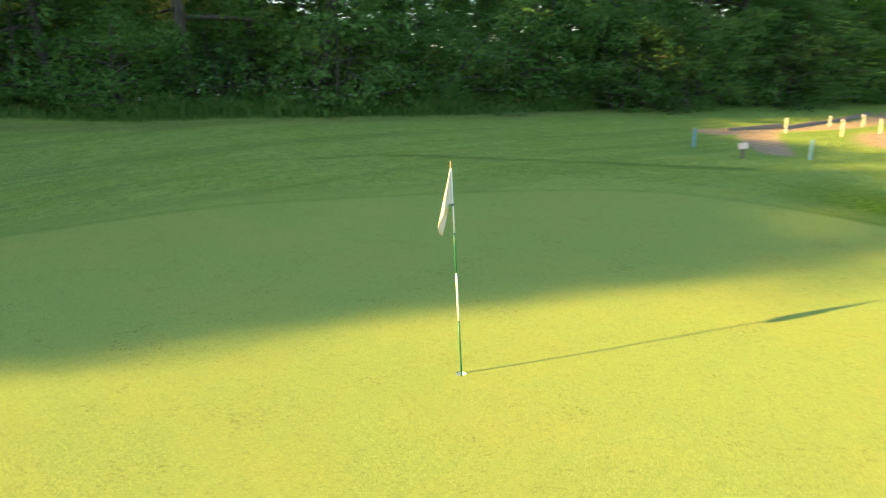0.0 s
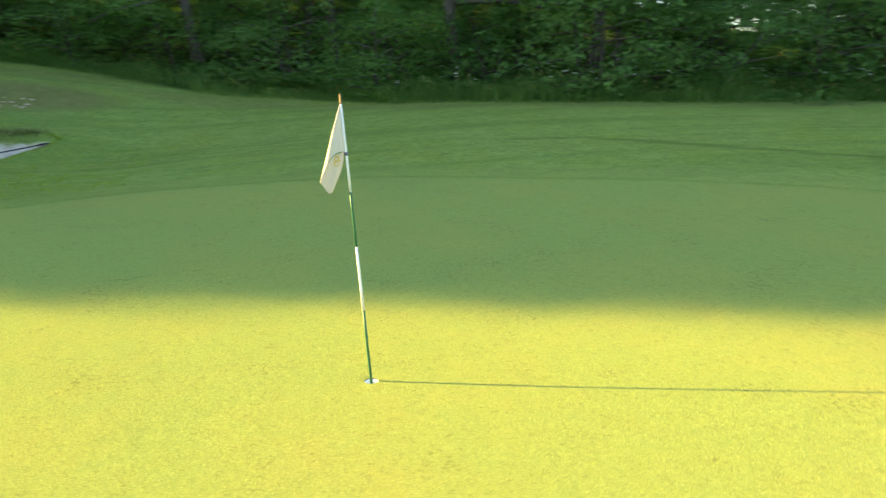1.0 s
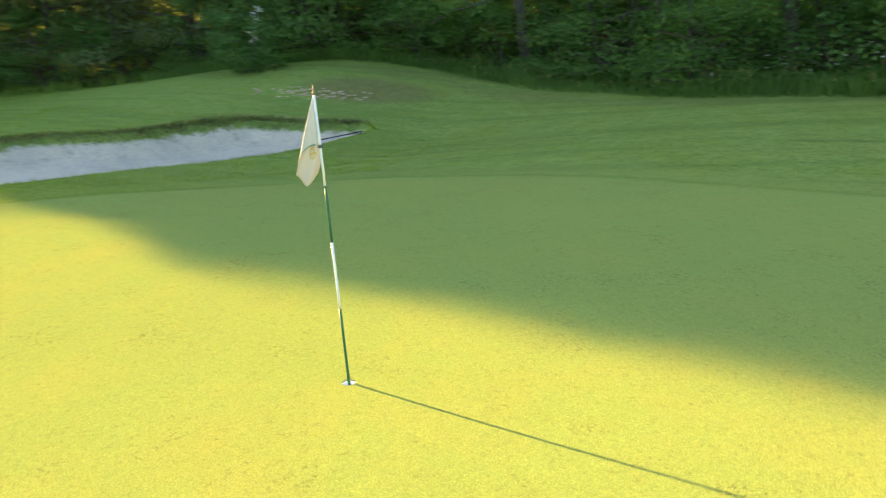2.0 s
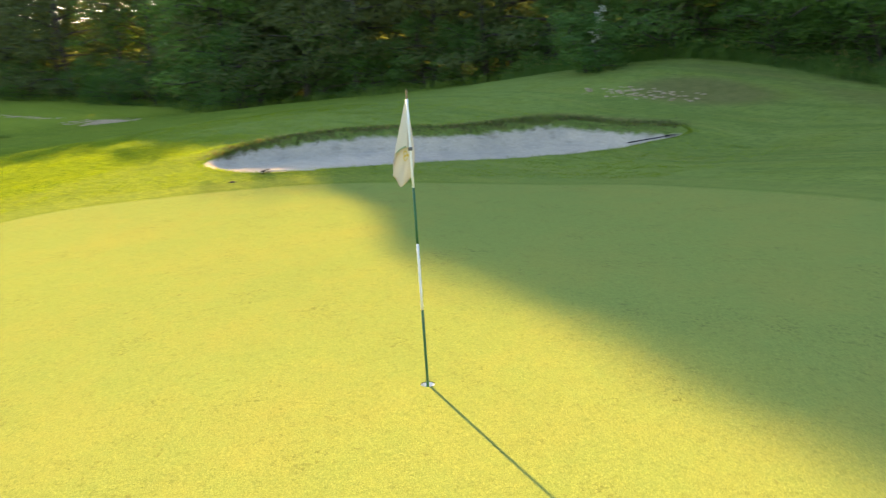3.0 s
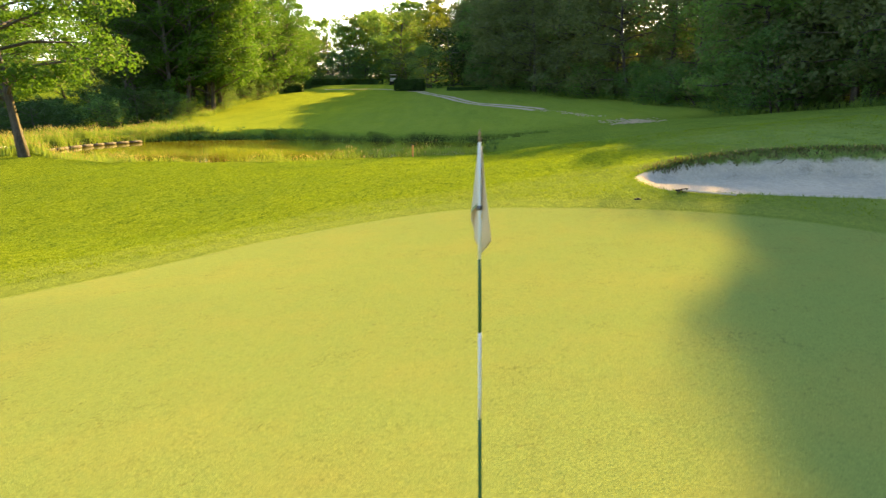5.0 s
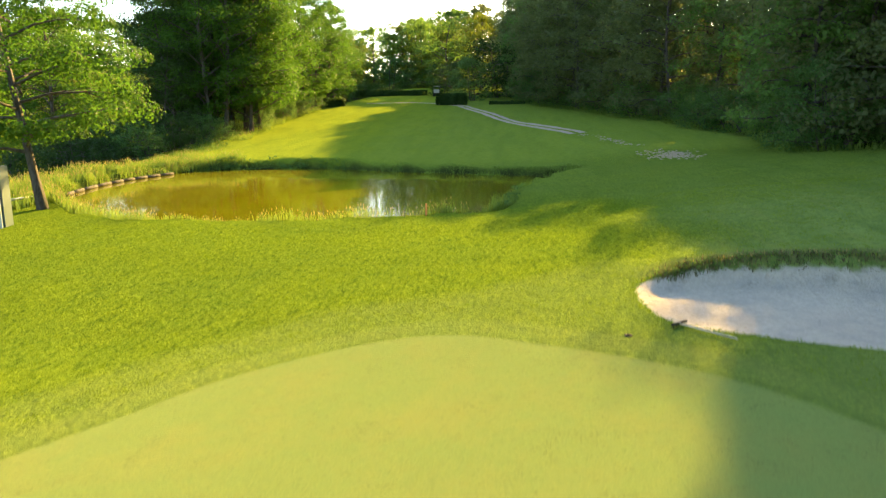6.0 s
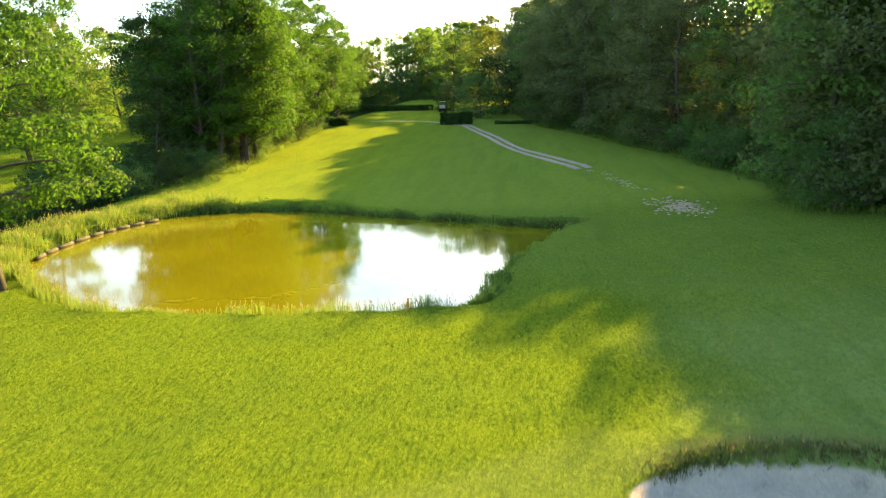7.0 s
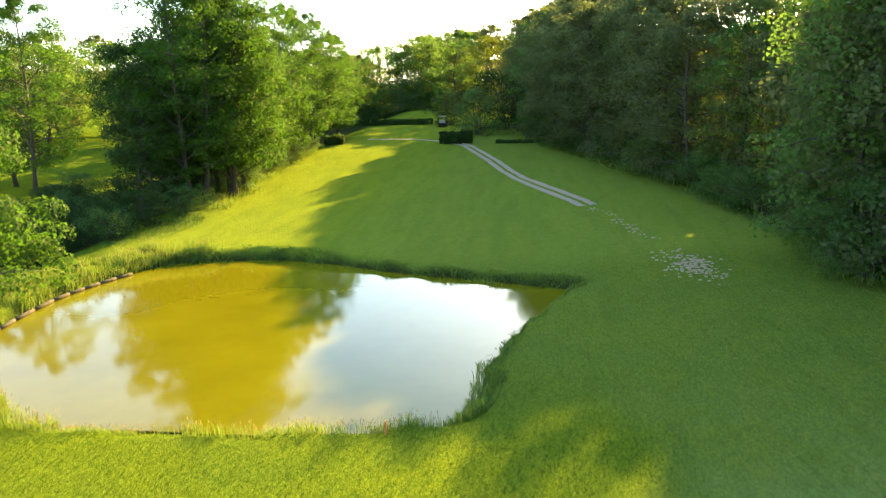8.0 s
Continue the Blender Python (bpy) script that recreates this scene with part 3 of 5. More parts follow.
def flagstick():
    z0 = height(HX + 0.3, HY)
    stick = base("flagstick", HX, HY, z0, 0, "green and white banded flagstick standing in the hole", "flagstick")
    lean = (-0.081 / 2.12, -0.065 / 2.12)

    def rod(a, b, r0, r1, sides=14):
        v, f = tube([((lean[0] * h, lean[1] * h, h), r0 + (r1 - r0) * i / 3) for i, h in enumerate(np.linspace(a, b, 4))], sides)
        return mesh_of("rod", v, f, True)
    part("band", rod(-0.10, 0.57, 0.0105, 0.0100), GREEN_PAINT, stick, "dark green band")
    part("band", rod(0.57, 1.055, 0.0099, 0.0095), WHITE_PAINT, stick, "white band")
    part("band", rod(1.055, 1.455, 0.0097, 0.0092), GREEN_PAINT, stick, "dark green band")
    part("band", rod(1.455, 2.07, 0.0091, 0.0085), WHITE_PAINT, stick, "white band")
    v, f = tube([((lean[0] * h, lean[1] * h, h), r) for h, r in ((2.065, 0.0075), (2.078, 0.006), (2.082, 0.0095), (2.090, 0.0095), (2.095, 0.0055), (2.108, 0.0055), (2.112, 0.0085), (2.120, 0.008), (2.124, 0.004), (2.139, 0.003))], 12)
    part("finial", mesh_of("finial", v, f, True), BRASS, stick, "small brass finial")
    v, f = tube([((lean[0] * h, lean[1] * h, h), r) for h, r in ((1.715, 0.010), (1.718, 0.016), (1.737, 0.016), (1.740, 0.010))], 12)
    part("clip", mesh_of("clip", v, f, True), STEEL, stick, "dark clip holding the flag")
    bm = sheet(0, 2, 0, 1, 48, 26, 0.0)
    ob = part("flag", bm, CLOTH, stick, "limp white cloth flag", True)
    ob.matrix_basis = pose(lean[0] * 1.9, lean[1] * 1.9, 0.025)
    th = ob.modifiers.new("thickness", "SOLIDIFY")
    th.thickness = 0.0015
    for side in (-0.0035, 0.0035):
        part("emblem", sheet(0.06, 0.62, 0.965, 0.995, 10, 2, side), GREEN_INK, ob, "faded green printed bar")
        bm = bmesh.new()
        for q in range(2):
            loop = []
            for k in range(16):
                a = 2 * math.pi * k / 16
                loop.append([bm.verts.new(curved_flag(1.52 + 0.06 * q + (0.15 + 0.05 * q) * r * math.cos(a), 0.60 + 0.05 * q + 0.04 * r * math.sin(a), side)) for r in (1.0, 0.6)])
            for k in range(16):
                bm.faces.new((loop[k][0], loop[(k + 1) % 16][0], loop[(k + 1) % 16][1], loop[k][1]))
        part("emblem", bm, GOLD_INK, ob, "gold printed rings")
    cup = base("hole_cup", HX, HY, z0, 0, "white plastic cup sunk in the putting green", "cup")
    v, f = tube([((0, 0, h), r) for h, r in ((-0.0015, 0.0536), (-0.004, 0.0528), (-0.10, 0.0530), (-0.11, 0.02), (-0.112, 0.012))], 24)
    part("liner", mesh_of("liner", v, f[:-2], True), PLASTIC, cup)


flagstick()


# ---------------------------------------------------------------- trees
def leaves_mesh(name, centres, spread, per, size, rng, flat=0.6, droop=0.0):
    """Many small pointed leaves in loose clumps round the centres."""
    n = len(centres) * per
    d = rng.normal(size=(n, 3))
    d /= np.linalg.norm(d, axis=1)[:, None]
    d *= (rng.random((n, 1)) ** 0.45)
    d[:, 2] *= flat
    s = np.repeat(spread, per)[:, None]
    c = np.repeat(centres, per, 0) + d * s
    c[:, 2] -= droop * np.hypot(d[:, 0], d[:, 1]) * s[:, 0]
    normal = rng.normal(size=(n, 3)) * 0.75 + d * 0.7 + np.array([0, 0, 0.55])
    return leaf_quads(name, c, normal, size, rng)


def leaf_quads(name, c, normal, size, rng):
    n = len(c)
    normal = normal / np.linalg.norm(normal, axis=1)[:, None]
    a = np.cross(normal, rng.normal(size=(n, 3)))
    a /= np.linalg.norm(a, axis=1)[:, None]
    b = np.cross(normal, a)
    k = size * (0.65 + 0.7 * rng.random((n, 1)))
    verts = np.stack([c - a * k * 0.5, c + b * k * 0.30 + normal * k * 0.08, c + a * k * 0.5, c - b * k * 0.30 + normal * k * 0.08], 1).reshape(-1, 3)
    return big_mesh(name, verts, np.arange(n * 4).reshape(n, 4))


def spray_mesh(name, centres, radii, out, per, size, rng, flat):
    """Foliage in separate leafy sprays, each domed on its upper and outer side, so that light and shade part between them."""
    n = len(centres) * per
    d = rng.normal(size=(n, 3)) + np.repeat(out, per, 0) * 0.55 + np.array([0, 0, 0.45])
    d /= np.linalg.norm(d, axis=1)[:, None]
    r = np.repeat(radii, per)[:, None] * (0.35 + 0.65 * rng.random((n, 1)) ** 0.5)
    c = np.repeat(centres, per, 0) + d * r * np.array([1.0, 1.0, flat])
    normal = d * np.array([1.0, 1.0, 1.3]) + rng.normal(size=(n, 3)) * 0.42 + np.array([0, 0, 0.25])
    return leaf_quads(name, c, normal, size, rng)


def limbs_of(rng, tall, radius, crown_low, trunk_r, limbs, lean, stems, shape, even, spread, rise, sway, twigs):
    """Trunk, limbs and twigs as tubes, and the places, sizes and outward ways of the leafy sprays."""
    wood, sprays, radii, ways = [], [], [], []
    for stem in range(stems):
        off = rng.normal(size=2) * (0.45 if stems > 1 else 0.0)
        tip = np.array([lean[0] + rng.normal() * 0.05 * sway * tall + off[0] * 3, lean[1] + rng.normal() * 0.05 * sway * tall + off[1] * 3, tall * (1 - 0.12 * stem * rng.random())])
        root = np.array([off[0], off[1], -0.3])
        bend = rng.normal(size=3) * 0.035 * sway * tall
        rings = []
        for k in range(9):
            f = k / 8
            p = root + (tip - root) * f + bend * math.sin(math.pi * f)
            rings.append((p, trunk_r * (1.35 - 0.35 * min(f * 12, 1)) * (1 - 0.93 * f) + 0.012))
        wood.append(rings)
        turn = rng.random() * 6.28
        for i in range(limbs):
            f = crown_low + (0.97 - crown_low) * (i + rng.random() * 0.6) / limbs
            g = (f - crown_low) / (1 - crown_low)
            reach = radius * (math.sin(math.pi * min(0.18 + g * 0.86, 1.0)) ** shape) * (0.95 - even + 2 * even * rng.random())
            turn += 2.4 + rng.normal() * 0.35
            way = np.array([math.cos(turn), math.sin(turn), 0.0])
            across = np.array([-way[1], way[0], 0.0])
            p0 = root + (tip - root) * f + bend * math.sin(math.pi * f)
            up = reach * (rise + 0.45 * g + 0.12 * rng.normal())
            pts = [p0 + way * reach * q + np.array([0, 0, up * q ** 0.8 - 0.14 * reach * q * q]) + rng.normal(size=3) * 0.05 * reach * q for q in (0, 0.3, 0.6, 0.85, 1.0)]
            r0 = trunk_r * (1 - 0.9 * f) * 0.42 + 0.01
            wood.append([(p, r0 * (1 - 0.85 * k / 4) + 0.006) for k, p in enumerate(pts)])
            for q, side, big in ((4, 0.0, 1.0), (3, 0.34, 0.95), (3, -0.34, 0.95), (2, 0.30, 0.9), (2, -0.30, 0.9)):
                p = pts[q] + across * side * reach * (0.6 + 0.7 * rng.random()) + rng.normal(size=3) * 0.10 + np.array([0, 0, 0.15 * rng.normal()])
                if side and twigs:
                    wood.append([(pts[q - 1], r0 * 0.35 + 0.004), ((pts[q - 1] + p) / 2 + [0, 0, 0.06], r0 * 0.2 + 0.004), (p, 0.005)])
                sprays.append(p)
                radii.append(spread * big * (0.36 + 0.15 * reach) * (0.75 + 0.5 * rng.random()))
                ways.append(way)
        sprays += [tip, tip - [0, 0, 0.7]]
        radii += [0.55 * spread, 0.7 * spread]
        ways += [np.zeros(3), np.zeros(3)]
    return wood, np.array(sprays), np.array(radii), np.array(ways)


def make_tree(name, label, seed, tall, radius, leaf_mat, bark, crown_low=0.2, trunk_r=0.2, limbs=18, per=40, size=0.24, lean=(0, 0), stems=1, flat=0.55, shape=0.8, even=0.25, spread=1.0, rise=0.12, sway=1.0, twigs=True):
    rng = np.random.default_rng(seed)
    tree = new(name)
    tagged(tree, label, "tree" if "tree" in name else "shrub")
    wood, sprays, radii, ways = limbs_of(rng, tall, radius, crown_low, trunk_r, limbs, lean, stems, shape, even, spread, rise, sway, twigs)
    v, f = tubes(wood, 5 if twigs else 4)
    part("trunk", mesh_of("trunk", v, f, True), bark, tree)
    part("crown", spray_mesh("crown", sprays, radii, ways, per, size, rng, flat), leaf_mat, tree)
    return tree


def set_down(u, v, turn, scale=1.0, sink=0.05):
    x, y = xy_of(u, v)
    return pose(x, y, height(x, y) - sink, 0, 0, turn) @ Matrix.Diagonal((scale, scale, scale, 1))


def plant(proto, u, v, turn, scale=1.0, label="", group=""):
    ob = copy_thing(proto, Matrix())
    ob.matrix_basis = set_down(u, v, turn, scale)
    return tagged(ob, label, group=group)


def drop_proto(proto):
    for o in (*proto.children_recursive, proto):
        bpy.data.objects.remove(o)


WOOD_KINDS = [make_tree("woodland_tree", "tall leafy deciduous tree in the dense wood", 10 + k, tall, rad, mat_, BARK, low, 0.20, limbs, per, size, spread=1.3, flat=0.7, shape=0.5, twigs=False)
              for k, (tall, rad, low, limbs, per, size, mat_) in enumerate((
                  (17.5, 4.4, 0.10, 28, 50, 0.28, LEAF_WOOD), (16.0, 4.8, 0.08, 28, 50, 0.28, LEAF_PALE), (18.5, 4.2, 0.10, 30, 48, 0.28, LEAF_WOOD),
                  (15.0, 4.6, 0.06, 26, 50, 0.28, LEAF_PALE), (17.0, 5.0, 0.10, 28, 50, 0.28, LEAF_ALDER)))]
WOOD_TALL = (17.5, 16.0, 18.5, 15.0, 17.0)
STEEP_TREE = make_tree("woodland_tree", "tall steep-sided tree towering over the wood", 25, 23.0, 3.1, LEAF_WOOD, BARK, 0.10, 0.28, 62, 130, 0.21, flat=0.8, shape=0.02, even=0.08, spread=1.3, sway=0.1, twigs=False)
EDGE_KINDS = [make_tree("edge_tree", "leafy deciduous tree at the edge of the wood", 30 + k, tall, rad, mat_, BARK, low, 0.24, limbs, per, size, flat=0.6, spread=1.0, shape=0.55, twigs=False)
              for k, (tall, rad, low, limbs, per, size, mat_) in enumerate((
                  (13.0, 4.0, 0.17, 26, 135, 0.130, LEAF_WOOD), (14.0, 4.4, 0.20, 26, 135, 0.135, LEAF_WOOD), (12.0, 3.8, 0.12, 26, 135, 0.125, LEAF_SHRUB)))]
SHRUB_KINDS = [make_tree("shrub", "dense dark green shrub under the trees", 50 + k, tall, rad, mat_, BARK, 0.06, 0.05, 11, per, size, (0, 0), 3, 0.7, 0.5, 0.25, 1.0, twigs=False)
               for k, (tall, rad, per, size, mat_) in enumerate((
                   (3.0, 1.9, 40, 0.115, LEAF_SHRUB), (2.2, 1.6, 36, 0.11, LEAF_SHRUB), (4.2, 2.2, 42, 0.13, LEAF_SHRUB), (2.6, 1.7, 40, 0.11, LEAF_WOOD), (3.2, 2.0, 40, 0.13, LEAF_HEDGE)))]
ALDER_KINDS = [make_tree("alder_tree", "airy yellow-green alder beside the fairway", 70 + k, tall, rad, LEAF_ALDER, BARK, low, 0.24, 34, per, 0.205, (0, 0), stems, 0.72, 0.55, 0.34, 1.08, 0.42)
               for k, (tall, rad, low, stems, per) in enumerate(((21.5, 4.8, 0.13, 2, 88), (20.0, 4.6, 0.15, 1, 140), (17.2, 4.6, 0.12, 2, 84)))]
ALDER_KINDS.append(make_tree("spreading_tree", "dark dense tree standing behind the alders", 77, 19.0, 5.0, LEAF_HEDGE, BARK, 0.08, 0.24, 34, 90, 0.26, (0, 0), 1, 0.75, 0.5, 0.25, 1.25, 0.3))

VALLEY_KINDS = [make_tree("valley_tree", "leafy tree in the wood at the valley's end", 80 + k, tall, rad, mat_, BARK, 0.06, 0.24, 28, 44, 0.46, (0, 0), 1, 0.8, 0.45, 0.25, 1.4, 0.3, twigs=False)
                for k, (tall, rad, mat_) in enumerate(((17.0, 5.2, LEAF_FRESH), (16.0, 5.6, LEAF_FRESH), (18.0, 5.0, LEAF_PALE), (15.0, 5.4, LEAF_GOLD)))]
rng = np.random.default_rng(5)


def edge_v(u):
    return float(np.interp(u, [-60, -25, -10, 0, 8, 20, 38, 42, 46, 50, 54, 57, 65, 77, 90, 105, 118, 135, 160], [17.9, 17.9, 18.2, 20.9, 24.8, 24.4, 20.5, 16.9, 18.1, 18.4, 18.8, 18.8, 16.2, 12.8, 8.6, 2.8, 1.0, 0.0, 0.0]))


# the wood on the slope, in uneven rows
TOPS_U = [13, 30, 37, 40.5, 49, 54, 57, 58, 61, 66, 76, 82, 95, 105, 114, 120, 130, 145, 160]
TOPS_Z = [13.5, 14.0, 14.8, 16.4, 18.9, 19.7, 20.0, 12.0, 12.0, 13.8, 15.4, 16.5, 17.5, 17.4, 17.4, 18.7, 19.2, 18.6, 18.6]
for row, back in enumerate((1.0, 5.5, 10.5)):
    u = 13.0 + row * 1.7
    while u < 158:
        step = 3.4 if 38 < u < 57 else (4.2, 4.8, 6.0)[row]
        k = (0, 1, 3, 3, 1)[int(rng.integers(5))]
        tall = float(np.interp(u + 6 * (row > 0), TOPS_U, TOPS_Z)) + (0, 2.2, 2.8)[row]
        size = tall * (0.95 + 0.07 * rng.random()) / WOOD_TALL[k]
        if not (row == 0 and (53.5 < u < 60.5 or 119.5 < u < 124.5)):
            plant(WOOD_KINDS[k], u + rng.normal() * 0.5, edge_v(u) + back + rng.normal() * 0.7, rng.random() * 360, size, group="wood on the slope")
        u += step * (0.85 + 0.3 * rng.random())
# steep crowns set by the shadow's edge; (52.0, 25.0) added to block leaking sun
for u, v, s in ((45.0, 20.6, 0.77), (48.6, 20.7, 0.89), (52.2, 20.45, 0.96), (55.8, 21.25, 1.0), (52.0, 25.0, 0.96)):
    ob = plant(STEEP_TREE, u, v, 40 * u, s, group="wood on the slope")
    at = ob.matrix_basis.translation.copy()
    ob.matrix_basis = Matrix.Translation(at) @ Matrix.Rotation(radians(2.0), 4, Vector((0.872, 0.49, 0))) @ Matrix.Translation(-at) @ ob.matrix_basis
# the wood behind the green
for row, (step, back) in enumerate(((4.4, 0.9), (4.4, 4.4), (4.6, 8.2), (5.0, 12.5))):
    u = (-58.0, -57.0, -40.0, -38.5)[row]
    while u < 14:
        k = int(rng.integers(3))
        plant(EDGE_KINDS[k] if row < 2 else WOOD_KINDS[(0, 2, 4)[k]], u + rng.normal() * 0.6, edge_v(u) + back + rng.normal() * 0.5, rng.random() * 360, (0.9 if row < 2 else 0.72) + 0.3 * rng.random(), group="wood behind the green")
        u += step * (0.8 + 0.4 * rng.random())
# shrubs along both
u = -36.0
while u < 140:
    k = int(rng.integers(4))
    plant(SHRUB_KINDS[k], u, edge_v(u) + 0.4 + rng.normal() * 0.5, rng.random() * 360, 0.7 + 0.6 * rng.random(), group="undergrowth")
    u += (2.1 if u < 20 else 3.2) * (0.7 + 0.6 * rng.random())
# alders along the far side of the pond and the fairway
for u, v, k, s in ((66.5, -28.2, 0, 1.0), (69.5, -29.8, 1, 1.02), (66.5, -32.3, 3, 0.78), (63.5, -32.6, 3, 0.52), (73.5, -34.2, 3, 0.84), (73, -29.2, 0, 1.0), (72.5, -26.6, 1, 0.92), (70, -27.2, 2, 0.95), (74.5, -27.8, 2, 1.0), (89, -30, 2, 0.9), (77, -31.5, 1, 1.0), (83, -31.5, 2, 0.9), (76, -37.0, 3, 0.8),
                   (94, -32.0, 0, 0.92), (100, -30.5, 1, 0.95), (107, -31.0, 0, 0.86), (114, -31.0, 2, 0.9), (122, -32, 1, 0.85), (132, -34, 2, 0.8), (84, -39, 2, 1.0), (92, -41, 0, 0.95), (102, -42, 1, 1.0)):
    plant(ALDER_KINDS[k], u, v, rng.random() * 360, s, group="alders along the fairway")
plant(ALDER_KINDS[1], 86.0, -59.0, 80, 1.15, "leafy alder standing in the dip below the pond", "alders along the fairway")
plant(ALDER_KINDS[3], 90.0, -64.5, 30, 1.05, "dark dense tree in the dip below the pond", "alders along the fairway")
# woods that close the valley
for u, v in [(150, 6), (163, 2), (150, 14), (165, 14), (156, -5), (168, -9), (160, -14), (180, -17), (178, -24), (184, -31), (180, -38), (176, -45), (172, -51), (190, -27), (196, -40), (192, -12), (205, -22), (205, -48), (152, -50), (162, -55), (187, -20), (193, -34), (188, -43), (200, -30), (199, -15), (172, -20), (183, -50)]:
    plant(VALLEY_KINDS[int(rng.integers(4))], u + rng.normal(), v + rng.normal(), rng.random() * 360, 0.84 + 0.20 * rng.random(), group="wood closing the valley")
plant(VALLEY_KINDS[3], 154, -9, 40, 1.0, "tree with golden-green leaves at the valley's end", "wood closing the valley")
for u, v in [(-44, 22), (-48, 14), (-42, 15), (-55, 6), (-50, 24), (-60, 18), (-58, -4), (-64, -14)]:
    plant(WOOD_KINDS[int(rng.integers(5))], u, v, rng.random() * 360, 0.8 + 0.2 * rng.random(), group="wood closing the valley")
plant(WOOD_KINDS[4], -37.5, 11.0, 40, 0.8, "leafy tree in full evening sun beside the track")
# thicket and trees that close the wood behind the track
for u, v, k, size in ((-20.0, 15.2, 2, 0.95), (-22.2, 15.6, 4, 1.1), (-24.6, 14.8, 2, 1.0), (-26.8, 15.2, 0, 1.3), (-29.0, 14.4, 4, 1.2), (-31.2, 14.6, 2, 1.05), (-33.4, 13.8, 0, 1.35), (-35.8, 14.4, 2, 1.1), (-38.2, 13.4, 4, 1.3), (-41.0, 12.6, 2, 1.1), (-44.0, 11.6, 0, 1.4)):
    plant(SHRUB_KINDS[k], u, v, 77 * u, size, group="undergrowth")
for u, v, k, size in ((-23.5, 18.6, 2, 1.0), (-28.0, 17.6, 0, 1.0), (-32.0, 17.4, 2, 1.05), (-36.0, 17.0, 1, 0.95), (-40.5, 16.4, 2, 1.05), (-45.5, 17.0, 0, 1.0), (-34.0, 21.5, 1, 1.0), (-39.5, 21.0, 0, 1.1)):
    plant(EDGE_KINDS[k], u, v, 53 * u, size, group="wood behind the green")
for k in range(22):
    plant(VALLEY_KINDS[int(rng.integers(3))], 200 + 60 * rng.random(), -75 + 105 * rng.random(), rng.random() * 360, 0.86 + 0.24 * rng.random(), group="wood closing the valley")
for k in range(15):
    plant(SHRUB_KINDS[int(rng.integers(4))], 174 + 4 * rng.random(), -50 + 38 * k / 15, rng.random() * 360, 1.3 + 0.7 * rng.random(), group="undergrowth")
# trees down on the left of the pond and beyond the lower fairway
# (112, -52), (118, -59) and (134, -71) are added to shade the lower fairway
for u, v, s in [(40, -50, 0.7), (36, -60, 0.8), (52, -68, 0.8), (130, -62, 1.0), (142, -68, 1.0), (122, -55, 0.9), (112, -52, 1.0), (118, -59, 1.0), (134, -71, 1.0),
                (125, -98, 1.1), (135, -92, 1.1), (146, -97, 1.15), (152, -88, 1.1), (118, -108, 1.1), (160, -80, 1.1), (165, -66, 1.1), (104, -94, 1.0), (96, -100, 1.0), (88, -92, 0.9), (78, -96, 1.0), (66, -88, 1.0)]:
    plant(VALLEY_KINDS[int(rng.integers(4))], u, v, rng.random() * 360, s, group="trees of the lower valley")
for k in range(11):
    plant(VALLEY_KINDS[int(rng.integers(4))], 55 + 14 * k + rng.normal() * 3, -118 - 12 * rng.random(), rng.random() * 360, 0.9 + 0.3 * rng.random(), group="trees of the lower valley")
for proto in (*WOOD_KINDS, *VALLEY_KINDS, STEEP_TREE, *EDGE_KINDS, *ALDER_KINDS):
    drop_proto(proto)

# the tree by the pond
tree = make_tree("pond_tree", "single alder with a dark trunk at the pond's edge", 91, 14.0, 4.6, LEAF_ALDER, BARK, 0.19, 0.20, 36, 250, 0.165, (0.4, -2.4), 1, 0.6, 0.45, 0.25, 1.1, 0.15)
tree.matrix_basis = set_down(26.8, -19.3, 20)
for k in range(13):
    plant(SHRUB_KINDS[(0, 4, 2)[k % 3]], 55.0 + 3.4 * k + rng.normal() * 0.5, float(np.interp(55 + 3.4 * k, [55, 60, 72, 85, 110], [-29.5, -28.0, -27.6, -28.9, -30.5])) + rng.normal() * 0.7, rng.random() * 360, 0.55 + 0.35 * rng.random(), "leafy shrub among the alder trunks", "undergrowth")
for u, v, k, s in ((45, -35, 4, 1.0), (40, -34, 4, 1.1), (52, -34, 4, 1.1), (36, -34, 1, 1.1), (57, -31, 4, 1.0), (48, -39, 4, 1.2), (31, -31, 1, 1.0), (58, -36.5, 4, 1.3), (63, -38, 2, 1.0), (67.5, -41, 4, 1.3), (71, -44.5, 4, 1.2), (62, -42, 4, 1.1), (76, -46, 2, 1.0)):
    plant(SHRUB_KINDS[k], u, v, rng.random() * 360, s, group="bushes below the bank")
for u, v, k, s, label in ((135.0, -15.2, 4, 1.75, "dark round-headed tree at the end of the fairway"), (119.5, -7.6, 2, 1.55, "fresh green rounded small tree beside the path"),
                          (129.0, -3.5, 4, 2.7, "dark bushy tree before the wood"), (131.0, 0.4, 3, 1.4, "pale grey-green bush at the foot of the wood"), (108.5, -28, 1, 0.6, "low green bush under the alders")):
    plant(SHRUB_KINDS[k], u, v, rng.random() * 360, s, label, "bushes beside the fairway")
for proto in SHRUB_KINDS:
    drop_proto(proto)
# a shrub in white blossom behind the bunker
shrub = make_tree("blossom_shrub", "green shrub with a spray of white blossom before the wood", 61, 2.3, 0.9, LEAF_SHRUB, BARK, 0.1, 0.04, 12, 40, 0.12, (0, 0), 2, 0.8)
shrub.matrix_basis = set_down(14.4, 20.0, 0)
bl = np.random.default_rng(62)
